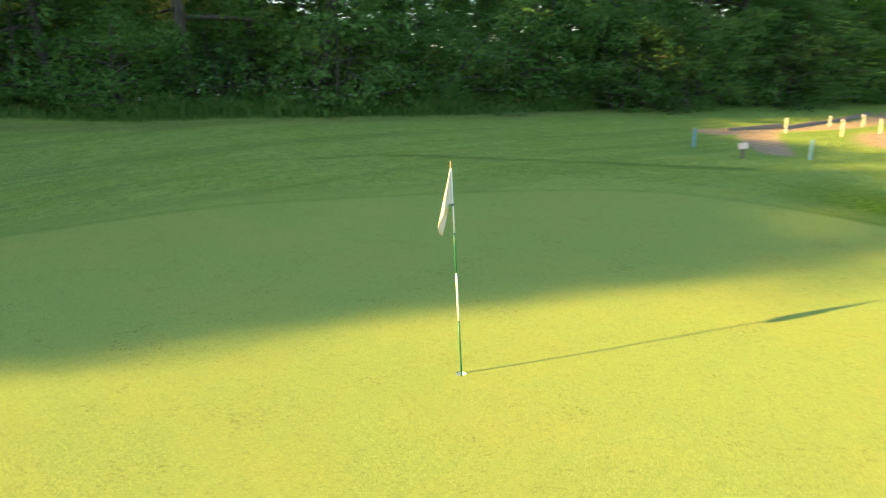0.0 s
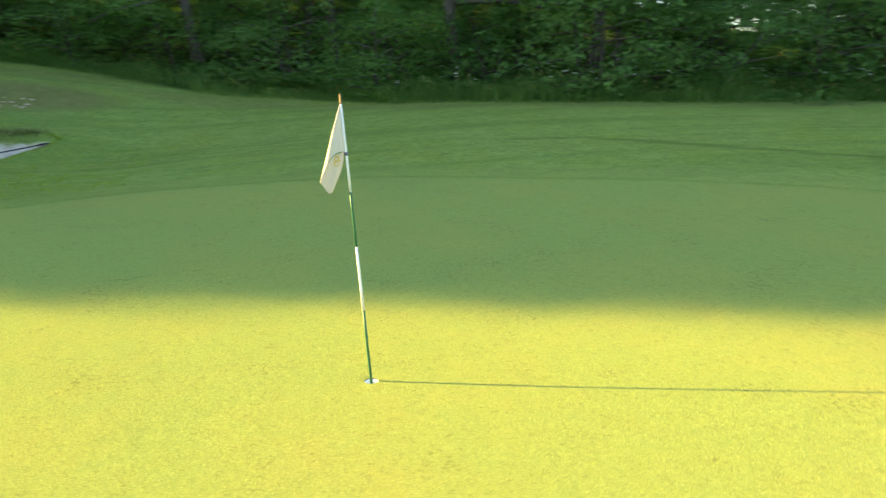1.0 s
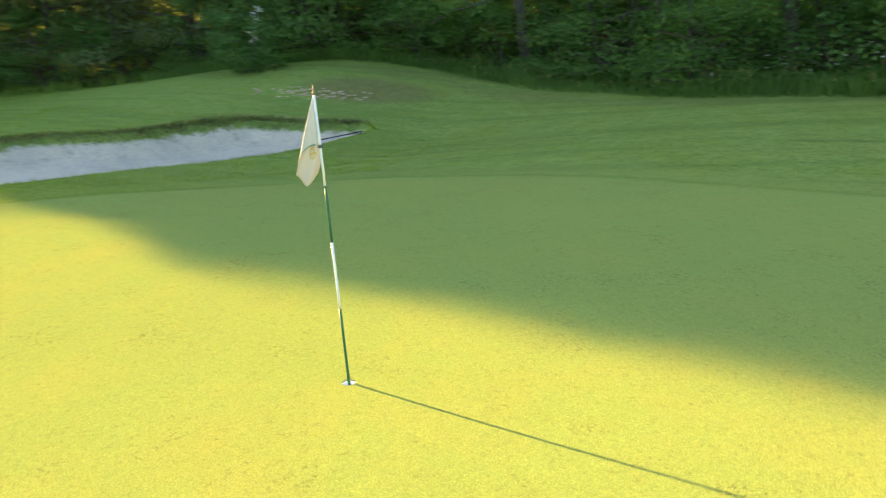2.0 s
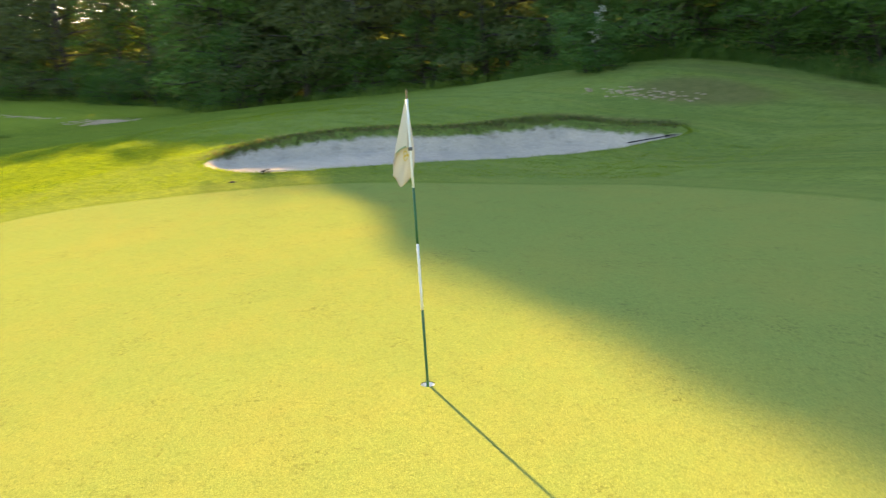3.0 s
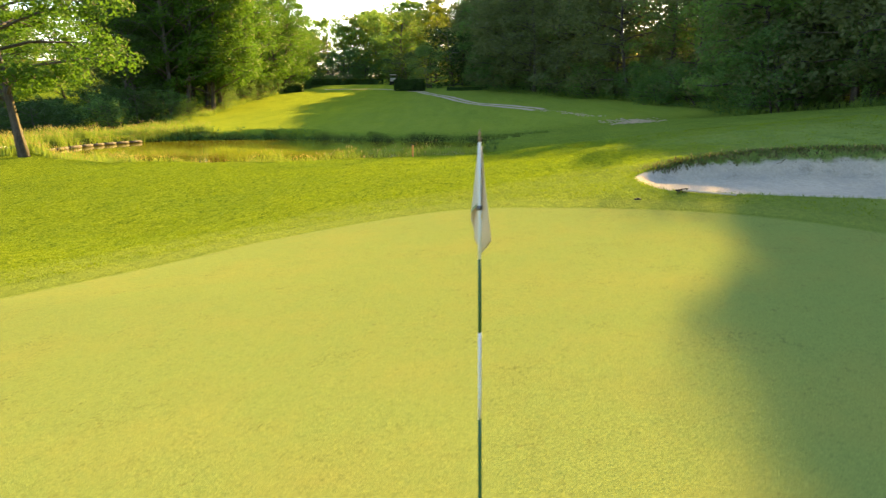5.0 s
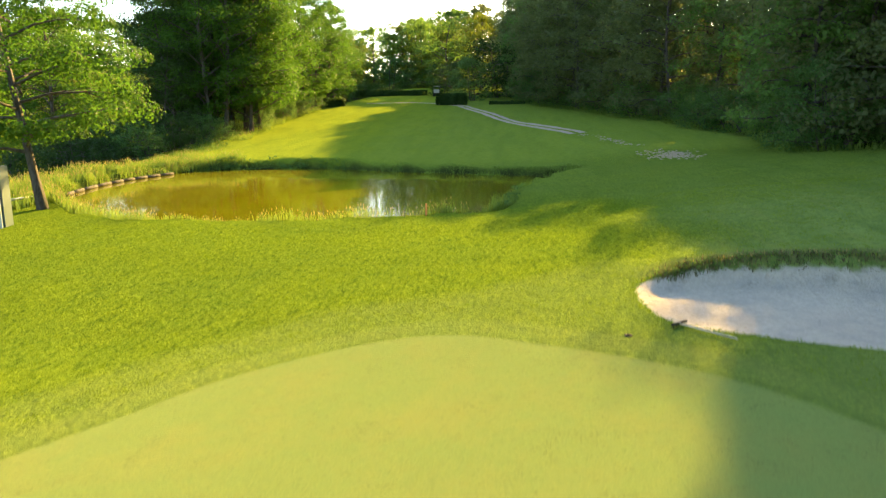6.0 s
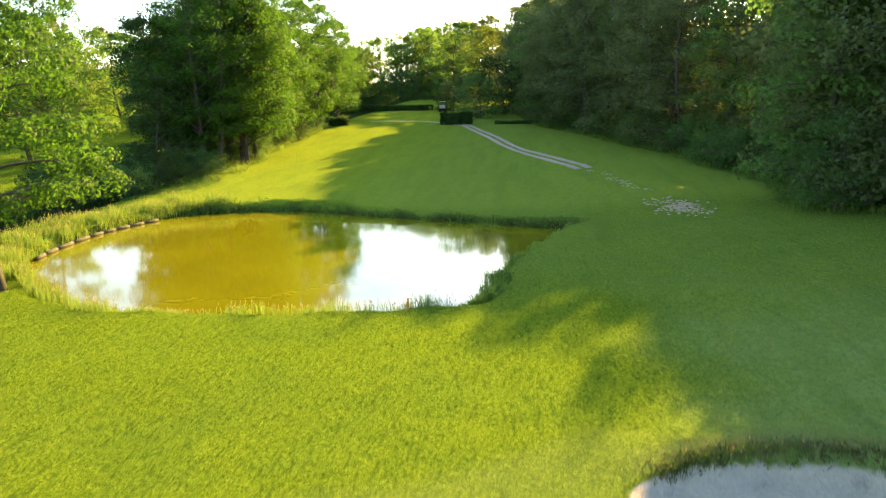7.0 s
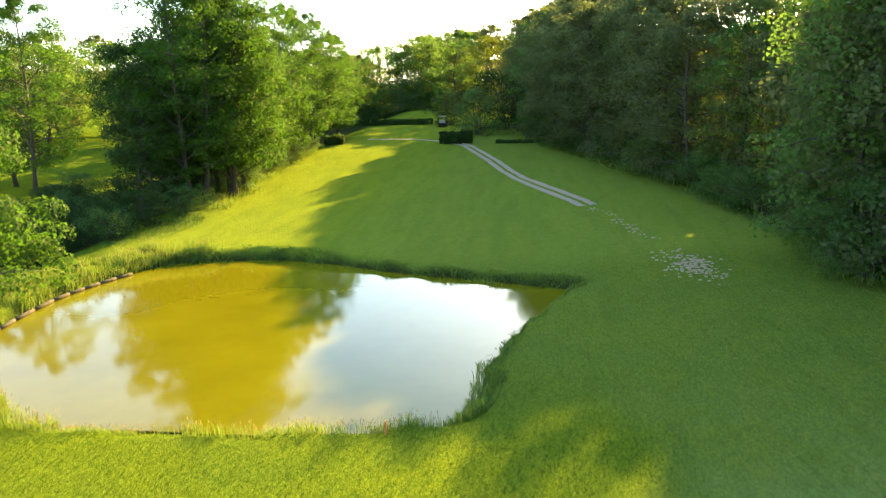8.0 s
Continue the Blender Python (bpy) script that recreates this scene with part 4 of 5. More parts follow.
part("blossom", leaves_mesh("blossom", np.array([(0.35 + 0.12 * bl.normal(), -0.3 + 0.12 * bl.normal(), 1.1 + 0.11 * k) for k in range(12)]), np.full(12, 0.15), 26, 0.055, bl, 0.7), PETAL, shrub, "white blossom")


# ---------------------------------------------------------------- tall grass and tufts
def blades(name, x, y, tall, width, mat_, label, rng, lean=0.35, seeds=0.0, seed_mat=None, z=None):
    """Many bent blades as one thing, with seed heads as a part."""
    n = len(x)
    z = ground(x, y) - 0.02 if z is None else z
    ang = rng.random(n) * 6.283
    h = tall * (0.55 + 0.6 * rng.random(n))
    w = width * (0.7 + 0.6 * rng.random(n))
    bend = lean * h * (0.3 + rng.random(n))
    ca, sa = np.cos(ang), np.sin(ang)
    face = rng.random(n) * 6.283
    fx, fy = np.cos(face) * w / 2, np.sin(face) * w / 2
    root = np.stack([x, y, z], -1)
    side = np.stack([fx, fy, np.zeros(n)], -1)
    mid = root + np.stack([ca * bend * 0.3, sa * bend * 0.3, h * 0.58], -1)
    tip = root + np.stack([ca * bend, sa * bend, h * 0.95], -1)
    verts = np.stack([root - side, root + side, mid + side * 0.8, mid - side * 0.8, tip], 1).reshape(-1, 3)
    o = np.arange(n)[:, None] * 5
    me = big_mesh(name, verts, o + np.array([[0, 1, 2, 3]]), o + np.array([[3, 2, 4]]))
    ob = part(name, me, mat_)
    tagged(ob, label, "grass", kind="stuff")
    if seeds:
        pick = rng.random(n) < seeds
        t, hh = tip[pick], h[pick]
        k = len(t)
        dx = np.stack([ca[pick] * 0.02, sa[pick] * 0.02, np.full(k, 0.09)], -1) * (0.6 + hh[:, None])
        sd = np.stack([-sa[pick], ca[pick], np.zeros(k)], -1) * 0.016
        v2 = np.stack([t - dx * 0.4, t + sd, t + dx, t - sd], 1).reshape(-1, 3)
        part("seed_head", big_mesh("seed_head", v2, np.arange(k * 4).reshape(k, 4)), seed_mat, ob, "pale seed heads")
    return ob


rng = np.random.default_rng(8)


def scatter_uv(n, u0, u1, v0, v1):
    return xy_of(u0 + (u1 - u0) * rng.random(n), v0 + (v1 - v0) * rng.random(n))


LATTICE = np.random.default_rng(4).random((256, 256))


def patchy(x, y, size):
    """Uneven patches between 0 and 1."""
    a, b = x / size, y / size
    i, j = np.floor(a).astype(int), np.floor(b).astype(int)
    fx, fy = smooth(0, 1, a - i), smooth(0, 1, b - j)
    g = [[LATTICE[(i + p) % 256, (j + q) % 256] for q in (0, 1)] for p in (0, 1)]
    return (g[0][0] * (1 - fy) + g[0][1] * fy) * (1 - fx) + (g[1][0] * (1 - fy) + g[1][1] * fy) * fx


def clumpy(x, y, size, keep):
    return 3 * (patchy(x, y, size) - 0.5) + 1.6 * (patchy(x + 7, y - 3, size * 0.37) - 0.5) + 0.5 * rng.normal(size=len(x)) > keep


# rim of the pond
x, y = scatter_uv(320000, 20, 56, -30, 8)
d = signed(x, y, POND_LINE)
u, v = uv_of(x, y)
ok = (d > -0.25) & (d < 0.95) & clumpy(x, y, 0.8, -0.45)
near = ok & (u < 30) & (v < -1)
blades("pond_grass", x[near], y[near], np.where(v[near] > -9.5, 0.50, np.where(v[near] < -13.5, 0.62, 0.24)) * (0.6 + 0.6 * patchy(x[near], y[near], 0.7)), 0.022, BLADE, "tall seeding grass along the near bank of the pond", rng, 0.4, 0.25, SEED)
away = ok & ~near & (v > -22.5)
blades("bank_grass", x[away], y[away], (0.06 + 0.30 * patchy(x[away], y[away], 0.9) ** 1.5) * np.where((u[away] < 36) & (v[away] > -4), 2.4, 1.0), 0.03, BLADE, "rank grass on the pond's bank", rng, 0.5)
x, y = scatter_uv(60000, 26, 52, -33, -20)
d = signed(x, y, POND_LINE)
ok = (d > 0.15) & (d < 3.4) & clumpy(x, y, 1.2, -0.4)
blades("meadow_grass", x[ok], y[ok], 0.30 + 0.55 * patchy(x[ok], y[ok], 1.0), 0.026, BLADE, "tall meadow grass on the bank beside the log edging", rng, 0.3, 0.25, SEED)
x, y = scatter_uv(26000, 50, 112, -31, -21)
u, v = uv_of(x, y)
ok = (v < np.interp(u, [50, 59, 72, 85, 110], [-25.6, -24.6, -25.6, -27.4, -29.0]) + 0.9 * wobble(x, y, 2)) & (v > np.interp(u, [50, 59, 72, 85, 110], [-29, -28, -29, -30.5, -31.5])) & clumpy(x, y, 1.8, -0.2)
blades("meadow_grass", x[ok], y[ok], 0.12 + 0.75 * patchy(x[ok], y[ok], 2.2) * smooth(52, 66, u[ok]), 0.04, BLADE, "pale tall grass under the alders", rng, 0.35, 0.3, SEED)
# weeds overhanging the far and right banks
x, y = scatter_uv(9000, 26, 56, -25, 4)
d = signed(x, y, POND_LINE)
u, v = uv_of(x, y)
ok = (d > 0.1) & (d < 1.0) & (((u > 46) & (v < -11.5)) | ((u > 27) & (u < 36) & (v > -3))) & clumpy(x, y, 0.9, 0.0)
c = np.stack([x[ok], y[ok], ground(x[ok], y[ok]) + 0.06 + 0.42 * patchy(x[ok], y[ok] + 5, 0.8)], -1)
tagged(part("bank_weeds", leaves_mesh("bank_weeds", c, np.full(len(c), 0.22), 12, 0.11, rng, 0.7, 0.2), LEAF_SHRUB), "dark leafy weeds overhanging the pond's bank", "weeds", kind="stuff")
# foot of the wood
x, y = scatter_uv(70000, -36, 22, 14, 26)
u, v = uv_of(x, y)
e = np.array([edge_v(a) for a in np.linspace(-36, 22, 200)])
e = np.interp(u, np.linspace(-36, 22, 200), e)
ok = (v > e - 2.6 + 0.3 * wobble(x, y, 1.5)) & (v < e + 0.8)
blades("meadow_grass", x[ok], y[ok], 0.30 + 0.55 * patchy(x[ok], y[ok], 1.3), 0.026, BLADE_SHADE, "tall rank grass along the foot of the wood", rng, 0.8, 0.10, SEED)
pick = np.flatnonzero(ok & (v > e - 1.9))[::6]
c = np.stack([x[pick], y[pick], ground(x[pick], y[pick]) + 0.15 + 0.65 * patchy(x[pick] + 9, y[pick], 1.1)], -1)
tagged(part("nettles", leaves_mesh("nettles", c, np.full(len(c), 0.28), 14, 0.10, rng, 0.7, 0.2), LEAF_SHRUB), "nettles and broad-leaved weeds along the foot of the wood", "weeds", kind="stuff")
x, y = scatter_uv(40000, 22, 112, -2, 26)
u, v = uv_of(x, y)
e = np.interp(u, np.linspace(22, 112, 200), np.array([edge_v(a) for a in np.linspace(22, 112, 200)]))
ok = (v > e - 1.8 + 0.4 * wobble(x, y, 1.5)) & (v < e + 1.0)
blades("meadow_grass", x[ok], y[ok], 0.55, 0.05, BLADE, "rough grass under the wood on the slope", rng, 0.5)
# lip of the bunker
loop = np.repeat(spline(BUNKER, 40), 6, 0)
x, y = (loop + rng.normal(size=loop.shape) * 0.10).T
d = signed(x, y, BUNKER_LINE)
ok = d > -0.02
blades("bunker_fringe", x[ok], y[ok], 0.07, 0.012, BLADE_LOW, "ragged grass hanging over the bunker's lip", rng, 0.9)
back = (x < -11.6) & ok
xb, yb = np.repeat(x[back], 3), np.repeat(y[back], 3)
xb, yb = xb + rng.normal(size=len(xb)) * 0.2 + 0.02, yb + rng.normal(size=len(xb)) * 0.2
ok = signed(xb, yb, BUNKER_LINE) > -0.2
blades("bunker_fringe", xb[ok], yb[ok], 0.095, 0.018, BLADE_SHADE, "rank grass along the bunker's upper lip", rng, 0.8, 0.05, SEED)
blades("bunker_thatch", xb[ok] + 0.06, yb[ok], 0.10, 0.022, BLADE_DRY, "brown dead thatch under the bunker's lip", rng, 1.2)
# fringe of the putting green and the mown slope
loop = np.repeat(spline(GREEN, 60), 7, 0)
x, y = (loop + rng.normal(size=loop.shape) * 0.09).T
d = signed(x, y, GREEN_LINE)
ok = d > 0.03
blades("green_fringe", x[ok], y[ok], 0.028, 0.006, BLADE_LOW, "fringe of longer grass round the putting green", rng, 0.6)
x, y = scatter_uv(230000, 4, 27, -16, 14)
dg, db, dp = (signed(x, y, l) for l in (GREEN_LINE, BUNKER_LINE, POND_LINE))
ok = (dg > 0.9) & (db > 0.1) & (dp > 0.5) & clumpy(x, y, 0.30, 0.1)
blades("mown_tufts", x[ok], y[ok], 0.055, 0.015, BLADE_LOW, "short mown semi-rough grass", rng, 0.9)


# ---------------------------------------------------------------- things round the green
def stick_between(a, b, r, sides=8, r1=None):
    v, f = tube([(a, r), ((Vector(a) + Vector(b)) / 2, (r + (r1 or r)) / 2), (b, r1 or r)], sides)
    return mesh_of("rod", v, f, True)


def rake(u, v, turn, shaft, label, lift=0.02, long=1.6):
    x, y = xy_of(u, v)
    z = height(x, y)
    thing = base("bunker_rake", x, y, z + lift, turn, label, "rake", "bunker rakes")
    dz = height(x + 1.5 * math.cos(radians(turn)), y + 1.5 * math.sin(radians(turn))) - z
    part("handle", stick_between((0, 0, 0.02), (long, 0, 0.02 + dz * long / 1.5), 0.016), shaft, thing)
    bm = bmesh.new()
    box(bm, (0.05, 0.42, 0.03), (0, 0, 0.03), 0.008)
    part("head", bm, BLACK, thing)
    for k in range(9):
        part("tooth", stick_between((0.0, -0.18 + 0.045 * k, 0.03), (0.02, -0.18 + 0.045 * k, -0.04), 0.006, 5), BLACK, thing)


rake(7.15, 13.75, 199, BLACK, "dark rake lying in the bunker's sand", 0.06)
rake(10.55, 3.9, 73, plain("pale_wood", (0.42, 0.38, 0.31), 0.7), "pale-handled rake lying along the bunker's edge", 0.03, 1.1)

# sprinkler sunk in the apron
x, y = xy_of(10.2, 3.0)
thing = base("sprinkler_head", x, y, height(x, y), 0, "round black sprinkler head sunk in the turf", "sprinkler")
v, f = tube([((0, 0, -0.05), 0.07), ((0, 0, 0.012), 0.07), ((0, 0, 0.016), 0.06)], 16)
part("body", mesh_of("body", v, f, True), BLACK, thing)
v, f = tube([((0, 0, 0.014), 0.03), ((0, 0, 0.024), 0.028)], 12)
part("nozzle", mesh_of("nozzle", v, f, True), BLACK, thing)


def post(name, u, v, tall, wide, mat_, label, category, group, tilt=0.0, cap=None):
    x, y = xy_of(u, v)
    thing = base(name, x, y, height(x, y) - 0.05, 20, label, category, group)
    bm = bmesh.new()
    box(bm, (wide, wide, tall), (0, 0, tall / 2), wide * 0.12, (tilt, 0, 0))
    part("shaft", bm, mat_, thing)
    if cap:
        bm = bmesh.new()
        box(bm, (wide * 1.05, wide * 1.05, 0.05), (0, 0, tall - 0.06), 0.006, (tilt, 0, 0))
        part("band", bm, cap, thing, "coloured band near the top")
    return thing


for u, v, tall in ((-20.7, 8.4, 0.58), (-22.2, 7.2, 0.66), (-24.9, 9.0, 0.45), (-24.6, 7.0, 0.60), (-26.3, 8.4, 0.55)):
    post("marker_post", u, v, tall, 0.065, POST_PAINT, "white painted wooden post beside the gravel track", "post", "white posts along the track")
for u, v in ((-14.2, 7.5), (-15.6, 4.8)):
    post("hazard_stake", u, v, 0.60, 0.065, BLUE_PAINT, "blue stake standing in the grass", "stake", "blue stakes", 2)
x, y = xy_of(-13.8, 5.7)
thing = base("tee_sign", x, y, height(x, y), 25, "small pinkish board on a short wooden post", "sign")
bm = bmesh.new()
box(bm, (0.07, 0.07, 0.30), (0, 0, 0.13), 0.008)
part("post", bm, WOOD, thing)
bm = bmesh.new()
box(bm, (0.36, 0.05, 0.16), (0, 0, 0.34), 0.01, (-15, 0, 0))
part("board", bm, WOOD_PINK, thing)
# sleeper kerb behind the posts
thing = base("track_kerb", 0, 0, 0, 0, "dark timber kerb along the gravel track", "kerb")
ends = [(-19.0, 9.6), (-22.0, 9.3), (-25.0, 9.6), (-28.0, 9.9), (-31.0, 10.3)]
for (u0, v0), (u1, v1) in zip(ends, ends[1:]):
    (x0, y0), (x1, y1) = xy_of(u0, v0), xy_of(u1, v1)
    bm = bmesh.new()
    box(bm, (math.hypot(x1 - x0, y1 - y0) - 0.03, 0.14, 0.16), ((x0 + x1) / 2, (y0 + y1) / 2, height((x0 + x1) / 2, (y0 + y1) / 2) + 0.05), 0.012, (0, 0, math.degrees(math.atan2(y1 - y0, x1 - x0))))
    part("sleeper", bm, WOOD, thing)


# ---------------------------------------------------------------- stones
def stone_meshes(rng, n=5):
    out = []
    for k in range(n):
        bm = bmesh.new()
        bmesh.ops.create_icosphere(bm, subdivisions=1, radius=1.0)
        for vert in bm.verts:
            vert.co *= 0.75 + 0.5 * rng.random()
            vert.co.z *= 0.38
        me = bpy.data.meshes.new("stone")
        bm.to_mesh(me)
        bm.free()
        me.materials.append(STONE)
        out.append(me)
    return out


rng = np.random.default_rng(21)
STONES = stone_meshes(rng)


def stone_patch(u0, v0, ru, rv, slope, n, size, label):
    x0, y0 = xy_of(u0, v0)
    thing = base("stone_patch", x0, y0, height(x0, y0), 0, label, "stones")
    for k in range(n):
        a, r = rng.normal(), rng.normal()
        x, y = xy_of(u0 + ru * a * 0.5, v0 + rv * r * 0.5 + slope * ru * a * 0.5)
        s = size * (0.6 + 0.8 * rng.random())
        ob = part("stone", STONES[int(rng.integers(len(STONES)))], None, thing)
        ob.matrix_basis = pose(x - x0, y - y0, height(x, y) - height(x0, y0) + 0.08 * s, 0, 0, rng.random() * 360) @ Matrix.Diagonal((s, s * (0.6 + 0.5 * rng.random()), s, 1))


stone_patch(46.3, 10.3, 3.4, 1.3, -0.10, 230, 0.10, "scatter of pale flat stones lying in the shaded grass")
for u, v, n in ((63.5, 6.2, 12), (61.0, 7.2, 8), (58.5, 7.6, 16), (56.0, 8.2, 14), (53.5, 8.8, 10)):
    stone_patch(u, v, 1.6, 0.7, -0.3, n, 0.10, "few pale stones half sunk in the grass beyond the path")
stone_patch(10.6, 17.3, 1.9, 0.5, -0.14, 80, 0.075, "pale broken stones on the worn bank behind the bunker")


# ---------------------------------------------------------------- gravel path of two tracks
def ribbon(line, offset, half, lift, rng):
    pts = []
    p = [np.array(q) for q in line]
    for a, b in zip(p, p[1:]):
        for k in range(10):
            pts.append(a + (b - a) * k / 10)
    pts.append(p[-1])
    bm = bmesh.new()
    rows = []
    for i, q in enumerate(pts):
        w = pts[min(i + 1, len(pts) - 1)] - pts[max(i - 1, 0)]
        w = w / np.linalg.norm(w)
        nrm = np.array([-w[1], w[0]])
        row = []
        for side in (-1, -0.33, 0.33, 1):
            c = q + nrm * (offset + side * half * (0.85 + 0.3 * rng.random()))
            x, y = xy_of(c[0], c[1])
            row.append(bm.verts.new((x, y, height(x, y) + lift + (0.012 if abs(side) < 0.5 else -0.012))))
        rows.append(row)
    for a, b in zip(rows, rows[1:]):
        for k in range(3):
            bm.faces.new((a[k], a[k + 1], b[k + 1], b[k]))
    bmesh.ops.recalc_face_normals(bm, faces=bm.faces[:])
    return bm


PATH_CURVE = [(109.5, -12.0), (108.0, -10.2), (105.8, -8.4), (99.0, -6.2), (91.7, -4.0), (85.5, -2.2), (80.1, -0.4), (73.0, 2.4), (67.2, 4.9), (65.2, 5.6)]
thing = base("gravel_path", 0, 0, 0, 0, "pale gravel cart path of two worn tracks", "path", kind="structure")
for off in (-0.52, 0.52):
    part("track", ribbon(PATH_CURVE, off, 0.31, 0.03, rng), STONE, thing)
part("track", ribbon([(105, -8.2), (110, -13), (112, -17), (112.5, -24)], 0.0, 0.35, 0.03, rng), STONE, thing)


# ---------------------------------------------------------------- pond side
line = spline(POND, 12)
thing = base("log_edging", 0, 0, 0, 0, "weathered timber logs edging the pond", "log edging")
i0 = int(np.argmin(np.hypot(line[:, 0] + 15.4, line[:, 1] + 28.8)))
i1 = int(np.argmin(np.hypot(line[:, 0] + 26.7, line[:, 1] + 36.1)))
lo, hi = min(i0, i1), max(i0, i1)
k = lo
while k + 5 <= hi:
    a, b = line[k], line[k + 5]
    out = np.array([a[1] - b[1], b[0] - a[0]]) / np.hypot(*(b - a)) * -0.05
    v, f = tube([((p[0] + out[0], p[1] + out[1], WATER + 0.08), r) for p, r in ((a - (b - a) * 0.02, 0.095), (a + (b - a) * 0.3, 0.105), ((a + b) / 2, 0.10), (a + (b - a) * 1.02, 0.095))], 9)
    part("log", mesh_of("log", v, f, True), BARK, thing)
    k += 5
thing = base("white_rail", 0, 0, 0, 0, "low white tubular rail beside the pond tree", "rail")
pts = [(-9.4, -24.3), (-10.8, -25.0), (-12.2, -25.3)]
for (ax, ay), (bx, by) in zip(pts, pts[1:]):
    part("pipe", stick_between((ax, ay, height(ax, ay) + 0.32), (bx, by, height(bx, by) + 0.32), 0.05), WHITE_PAINT, thing)
for ax, ay in pts:
    part("foot", stick_between((ax, ay, height(ax, ay) - 0.1), (ax, ay, height(ax, ay) + 0.32), 0.04), WHITE_PAINT, thing)
thing = base("white_pole", -13.9, -26.6, height(-13.9, -26.6), 0, "white pole lying askew on the pond's bank", "pole")
part("shaft", stick_between((0, 0, 0.30), (-0.75, -1.0, height(-14.65, -27.6) - height(-13.9, -26.6) + 0.02), 0.04), WHITE_PAINT, thing)
x, y = -8.9, -20.6
thing = base("utility_panel", x, y, height(x, y) - 0.05, 35, "tall grey-green metal panel beside a post", "panel")
bm = bmesh.new()
box(bm, (0.55, 0.18, 2.35), (-0.25, 0, 1.17), 0.02)
part("cabinet", bm, GREY_METAL, thing)
bm = bmesh.new()
box(bm, (0.10, 0.10, 2.55), (0.12, 0, 1.27), 0.012)
part("post", bm, plain("pale_metal", (0.42, 0.46, 0.44), 0.5, 0.3), thing)
post("marker_stake", 25.3, -2.6, 0.5, 0.06, ORANGE, "thin orange stake in the pond's bank grass", "stake", "")


# ---------------------------------------------------------------- far end of the fairway
def hedge(u, v, long, deep, tall, turn, n, size, label, seed):
    rng = np.random.default_rng(seed)
    x, y = xy_of(u, v)
    thing = base("hedge", x, y, height(x, y) - 0.05, turn, label, "hedge", "hedges")
    bm = bmesh.new()
    box(bm, (long * 0.9, deep * 0.85, tall * 0.92), (0, 0, tall * 0.46), min(tall, deep) * 0.18)
    part("core", bm, LEAF_HEDGE, thing)
    p = (rng.random((n, 3)) - 0.5) * 2
    ax = rng.integers(0, 3, n)
    keep = rng.random(n) < 0.85
    p[np.arange(n)[keep], ax[keep]] = np.sign(p[np.arange(n)[keep], ax[keep]])
    p = p * np.array([long / 2, deep / 2, tall / 2]) + np.array([0, 0, tall / 2])
    p += rng.normal(size=p.shape) * 0.05
    p[:, 2] = np.maximum(p[:, 2], 0.03)
    part("foliage", leaves_mesh("foliage", p, np.full(n, 0.08), 2, size, rng, 0.8), LEAF_HEDGE, thing)
    return thing


TURN = math.degrees(math.atan2(0.872, -0.49))
hedge(107.8, -11.0, 2.9, 1.6, 1.6, TURN, 1500, 0.20, "dark clipped box hedge beside the path", 1)
hedge(109.0, -9.0, 1.6, 1.6, 1.65, TURN, 900, 0.20, "dark rounded end of the clipped hedge", 2)
hedge(136.0, -24.5, 13.0, 1.2, 1.0, TURN + 8, 3200, 0.24, "long low hedge across the end of the fairway", 3)
hedge(108.0, -27.8, 2.6, 1.5, 1.1, TURN, 1100, 0.20, "low dark bush under the alders", 4)
hedge(108.0, -1.6, 6.0, 0.6, 0.45, TURN, 1200, 0.18, "low dark hedge beside the path", 5)


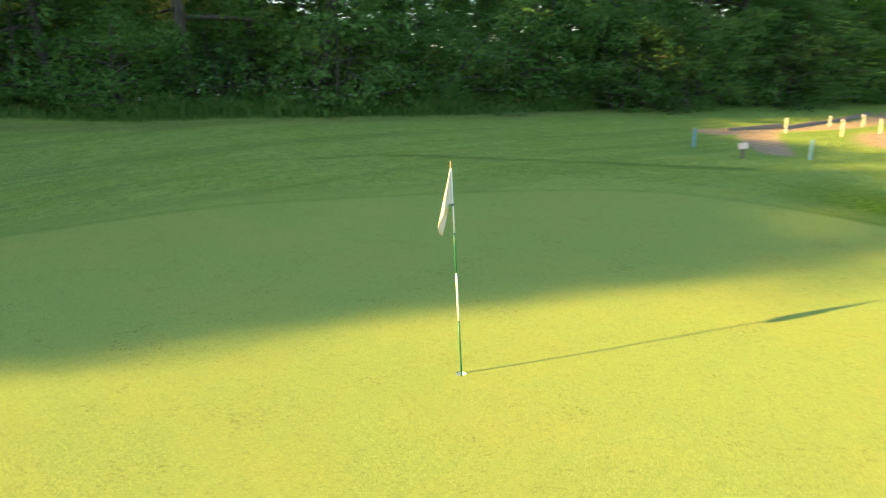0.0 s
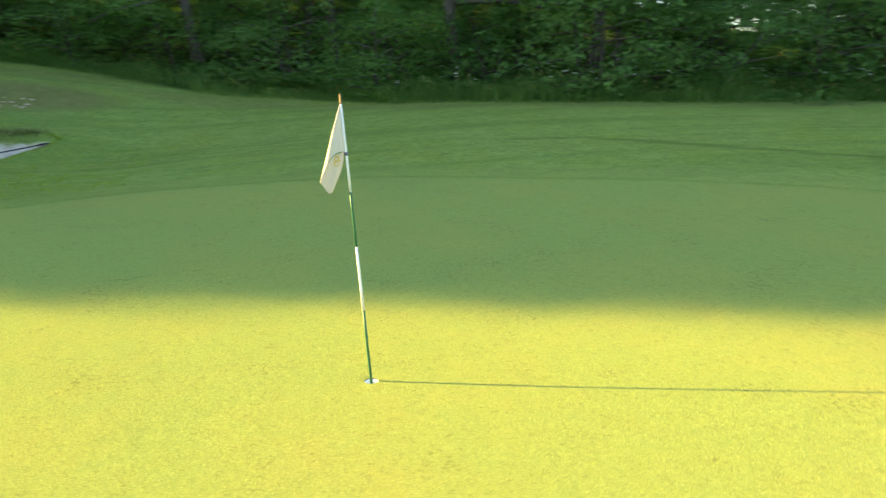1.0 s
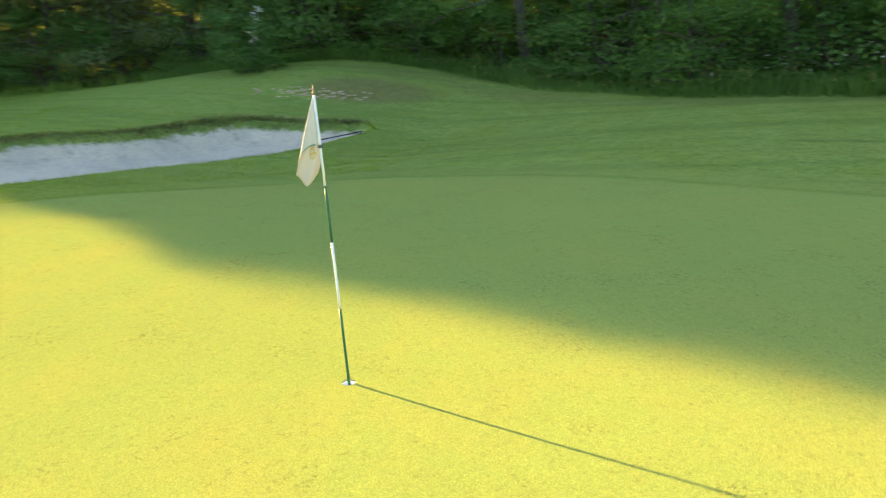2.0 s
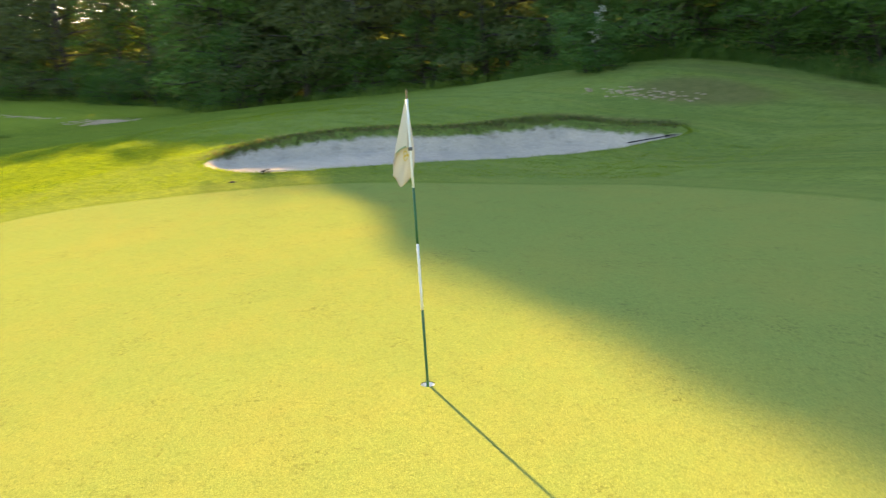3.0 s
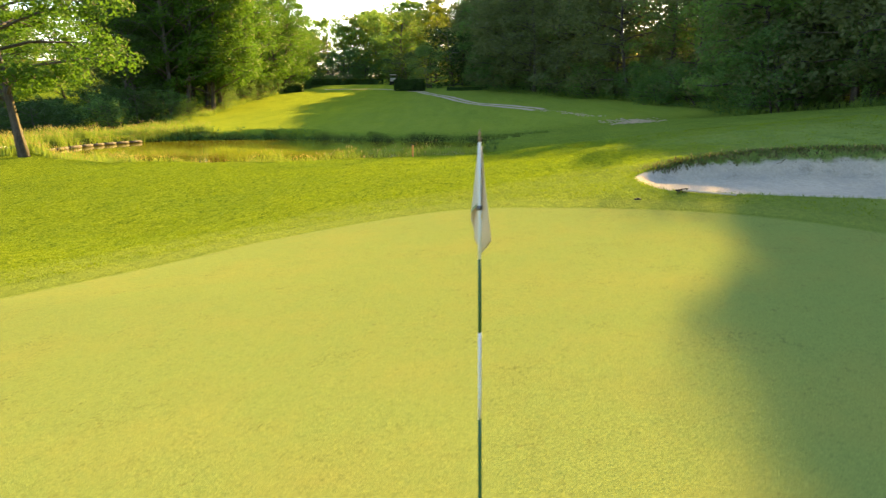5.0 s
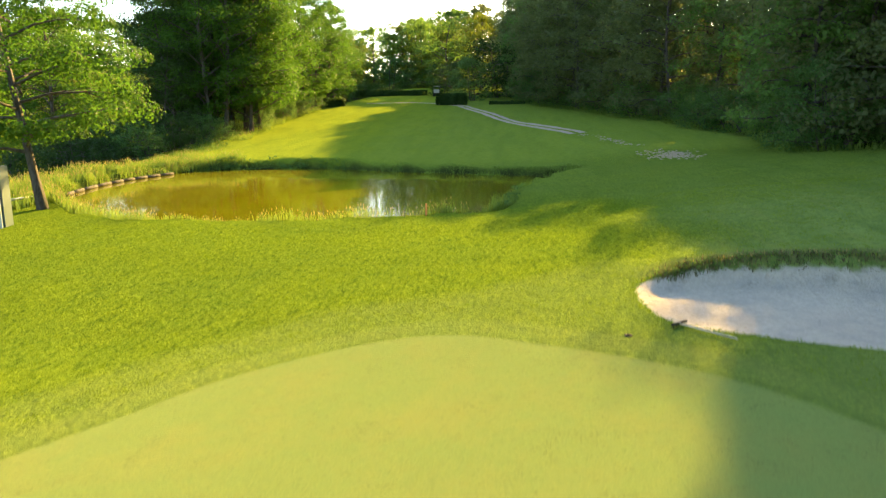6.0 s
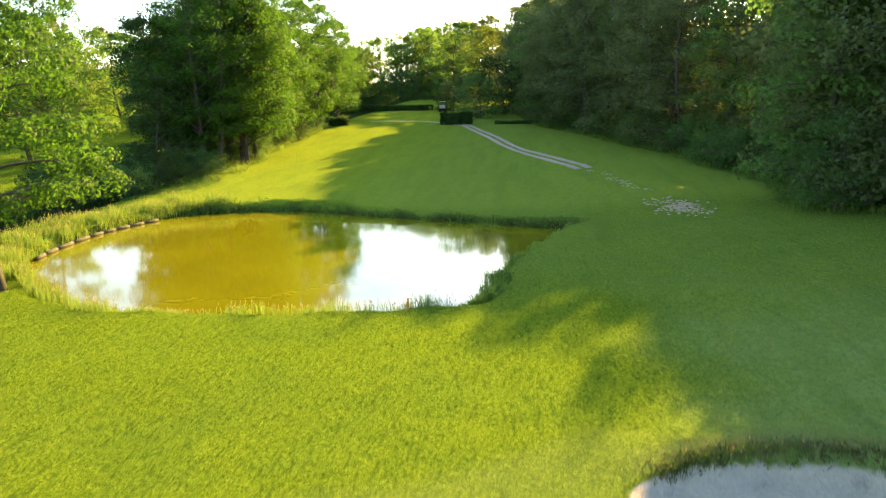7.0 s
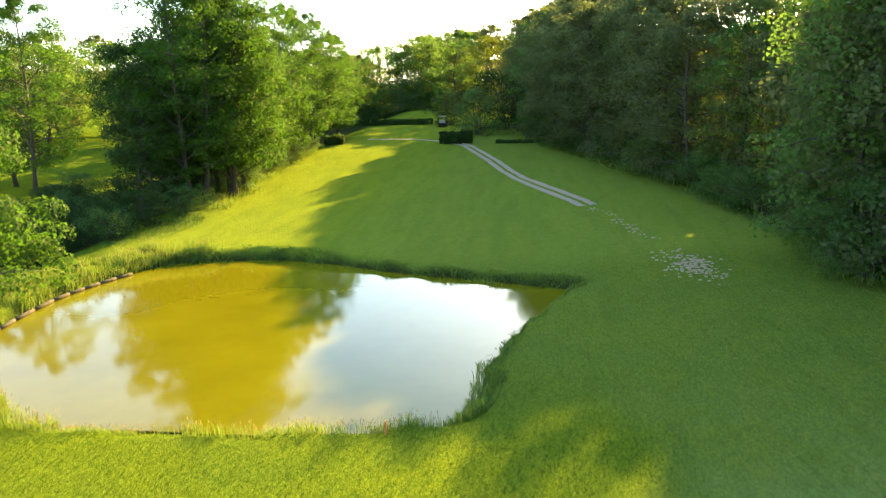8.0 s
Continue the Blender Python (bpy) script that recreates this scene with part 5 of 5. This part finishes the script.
def golf_cart(u, v, turn):
    x, y = xy_of(u, v)
    cart = base("golf_cart", x, y, height(x, y), turn, "small dark golf cart with a pale roof parked by the hedge", "golf cart")
    bm = bmesh.new()
    box(bm, (2.2, 1.15, 0.35), (0, 0, 0.45), 0.08)
    box(bm, (0.75, 1.1, 0.30), (0.75, 0, 0.72), 0.10)
    part("body", bm, BLACK, cart)
    bm = bmesh.new()
    box(bm, (0.5, 1.0, 0.14), (-0.2, 0, 0.72), 0.04)
    box(bm, (0.14, 1.0, 0.5), (-0.5, 0, 0.98), 0.04, (0, -10, 0))
    part("seat", bm, plain("pale_vinyl", (0.5, 0.48, 0.44), 0.6), cart)
    bm = bmesh.new()
    box(bm, (1.7, 1.15, 0.07), (-0.1, 0, 1.82), 0.03)
    part("roof", bm, WHITE_PAINT, cart)
    for sx, sy in ((0.62, 0.5), (0.62, -0.5), (-0.85, 0.5), (-0.85, -0.5)):
        part("roof_post", stick_between((sx, sy, 0.6), (sx * 0.92, sy, 1.8), 0.02, 6), STEEL, cart)
    for sx, sy in ((0.75, 0.52), (0.75, -0.52), (-0.75, 0.52), (-0.75, -0.52)):
        v_, f_ = tube([((sx, sy - 0.09, 0.22), 0.17), ((sx, sy - 0.07, 0.22), 0.22), ((sx, sy + 0.07, 0.22), 0.22), ((sx, sy + 0.09, 0.22), 0.17)], 14)
        wheel = part("wheel", mesh_of("tyre", v_, f_, True), BLACK, cart)
        v_, f_ = tube([((sx, sy - 0.1, 0.22), 0.10), ((sx, sy + 0.1, 0.22), 0.10)], 10)
        part("rim", mesh_of("rim", v_, f_, True), STEEL, wheel)


golf_cart(131.5, -15.4, TURN + 90)
x, y = xy_of(95.5, -30.4)
thing = base("litter_bin", x, y, height(x, y) - 0.03, 15, "dark litter bin under the alders", "bin")
v, f = tube([((0, 0, 0), 0.30), ((0, 0, 0.05), 0.33), ((0, 0, 0.95), 0.36), ((0, 0, 1.0), 0.34)], 14)
part("drum", mesh_of("drum", v, f, True), BLACK, thing)
v, f = tube([((0, 0, 1.0), 0.37), ((0, 0, 1.06), 0.35), ((0, 0, 1.12), 0.10)], 14)
part("lid", mesh_of("lid", v, f, True), BLACK, thing)

# white umbels and blossom along the foot of the wood
rng = np.random.default_rng(33)
n = 260
x, y = scatter_uv(n, -22, 6, 15.4, 19)
u, v = uv_of(x, y)
e = np.interp(u, np.linspace(-36, 22, 200), np.array([edge_v(a) for a in np.linspace(-36, 22, 200)]))
ok = (v > e - 2.0) & (v < e + 0.4)
x, y = x[ok], y[ok]
c = np.stack([x, y, ground(x, y) + 0.55 + 0.5 * rng.random(len(x))], -1)
tagged(part("wild_flowers", leaves_mesh("wild_flowers", c, np.full(len(c), 0.06), 7, 0.05, rng, 0.3), PETAL), "white umbels flowering in the tall grass", "flowers", kind="stuff")
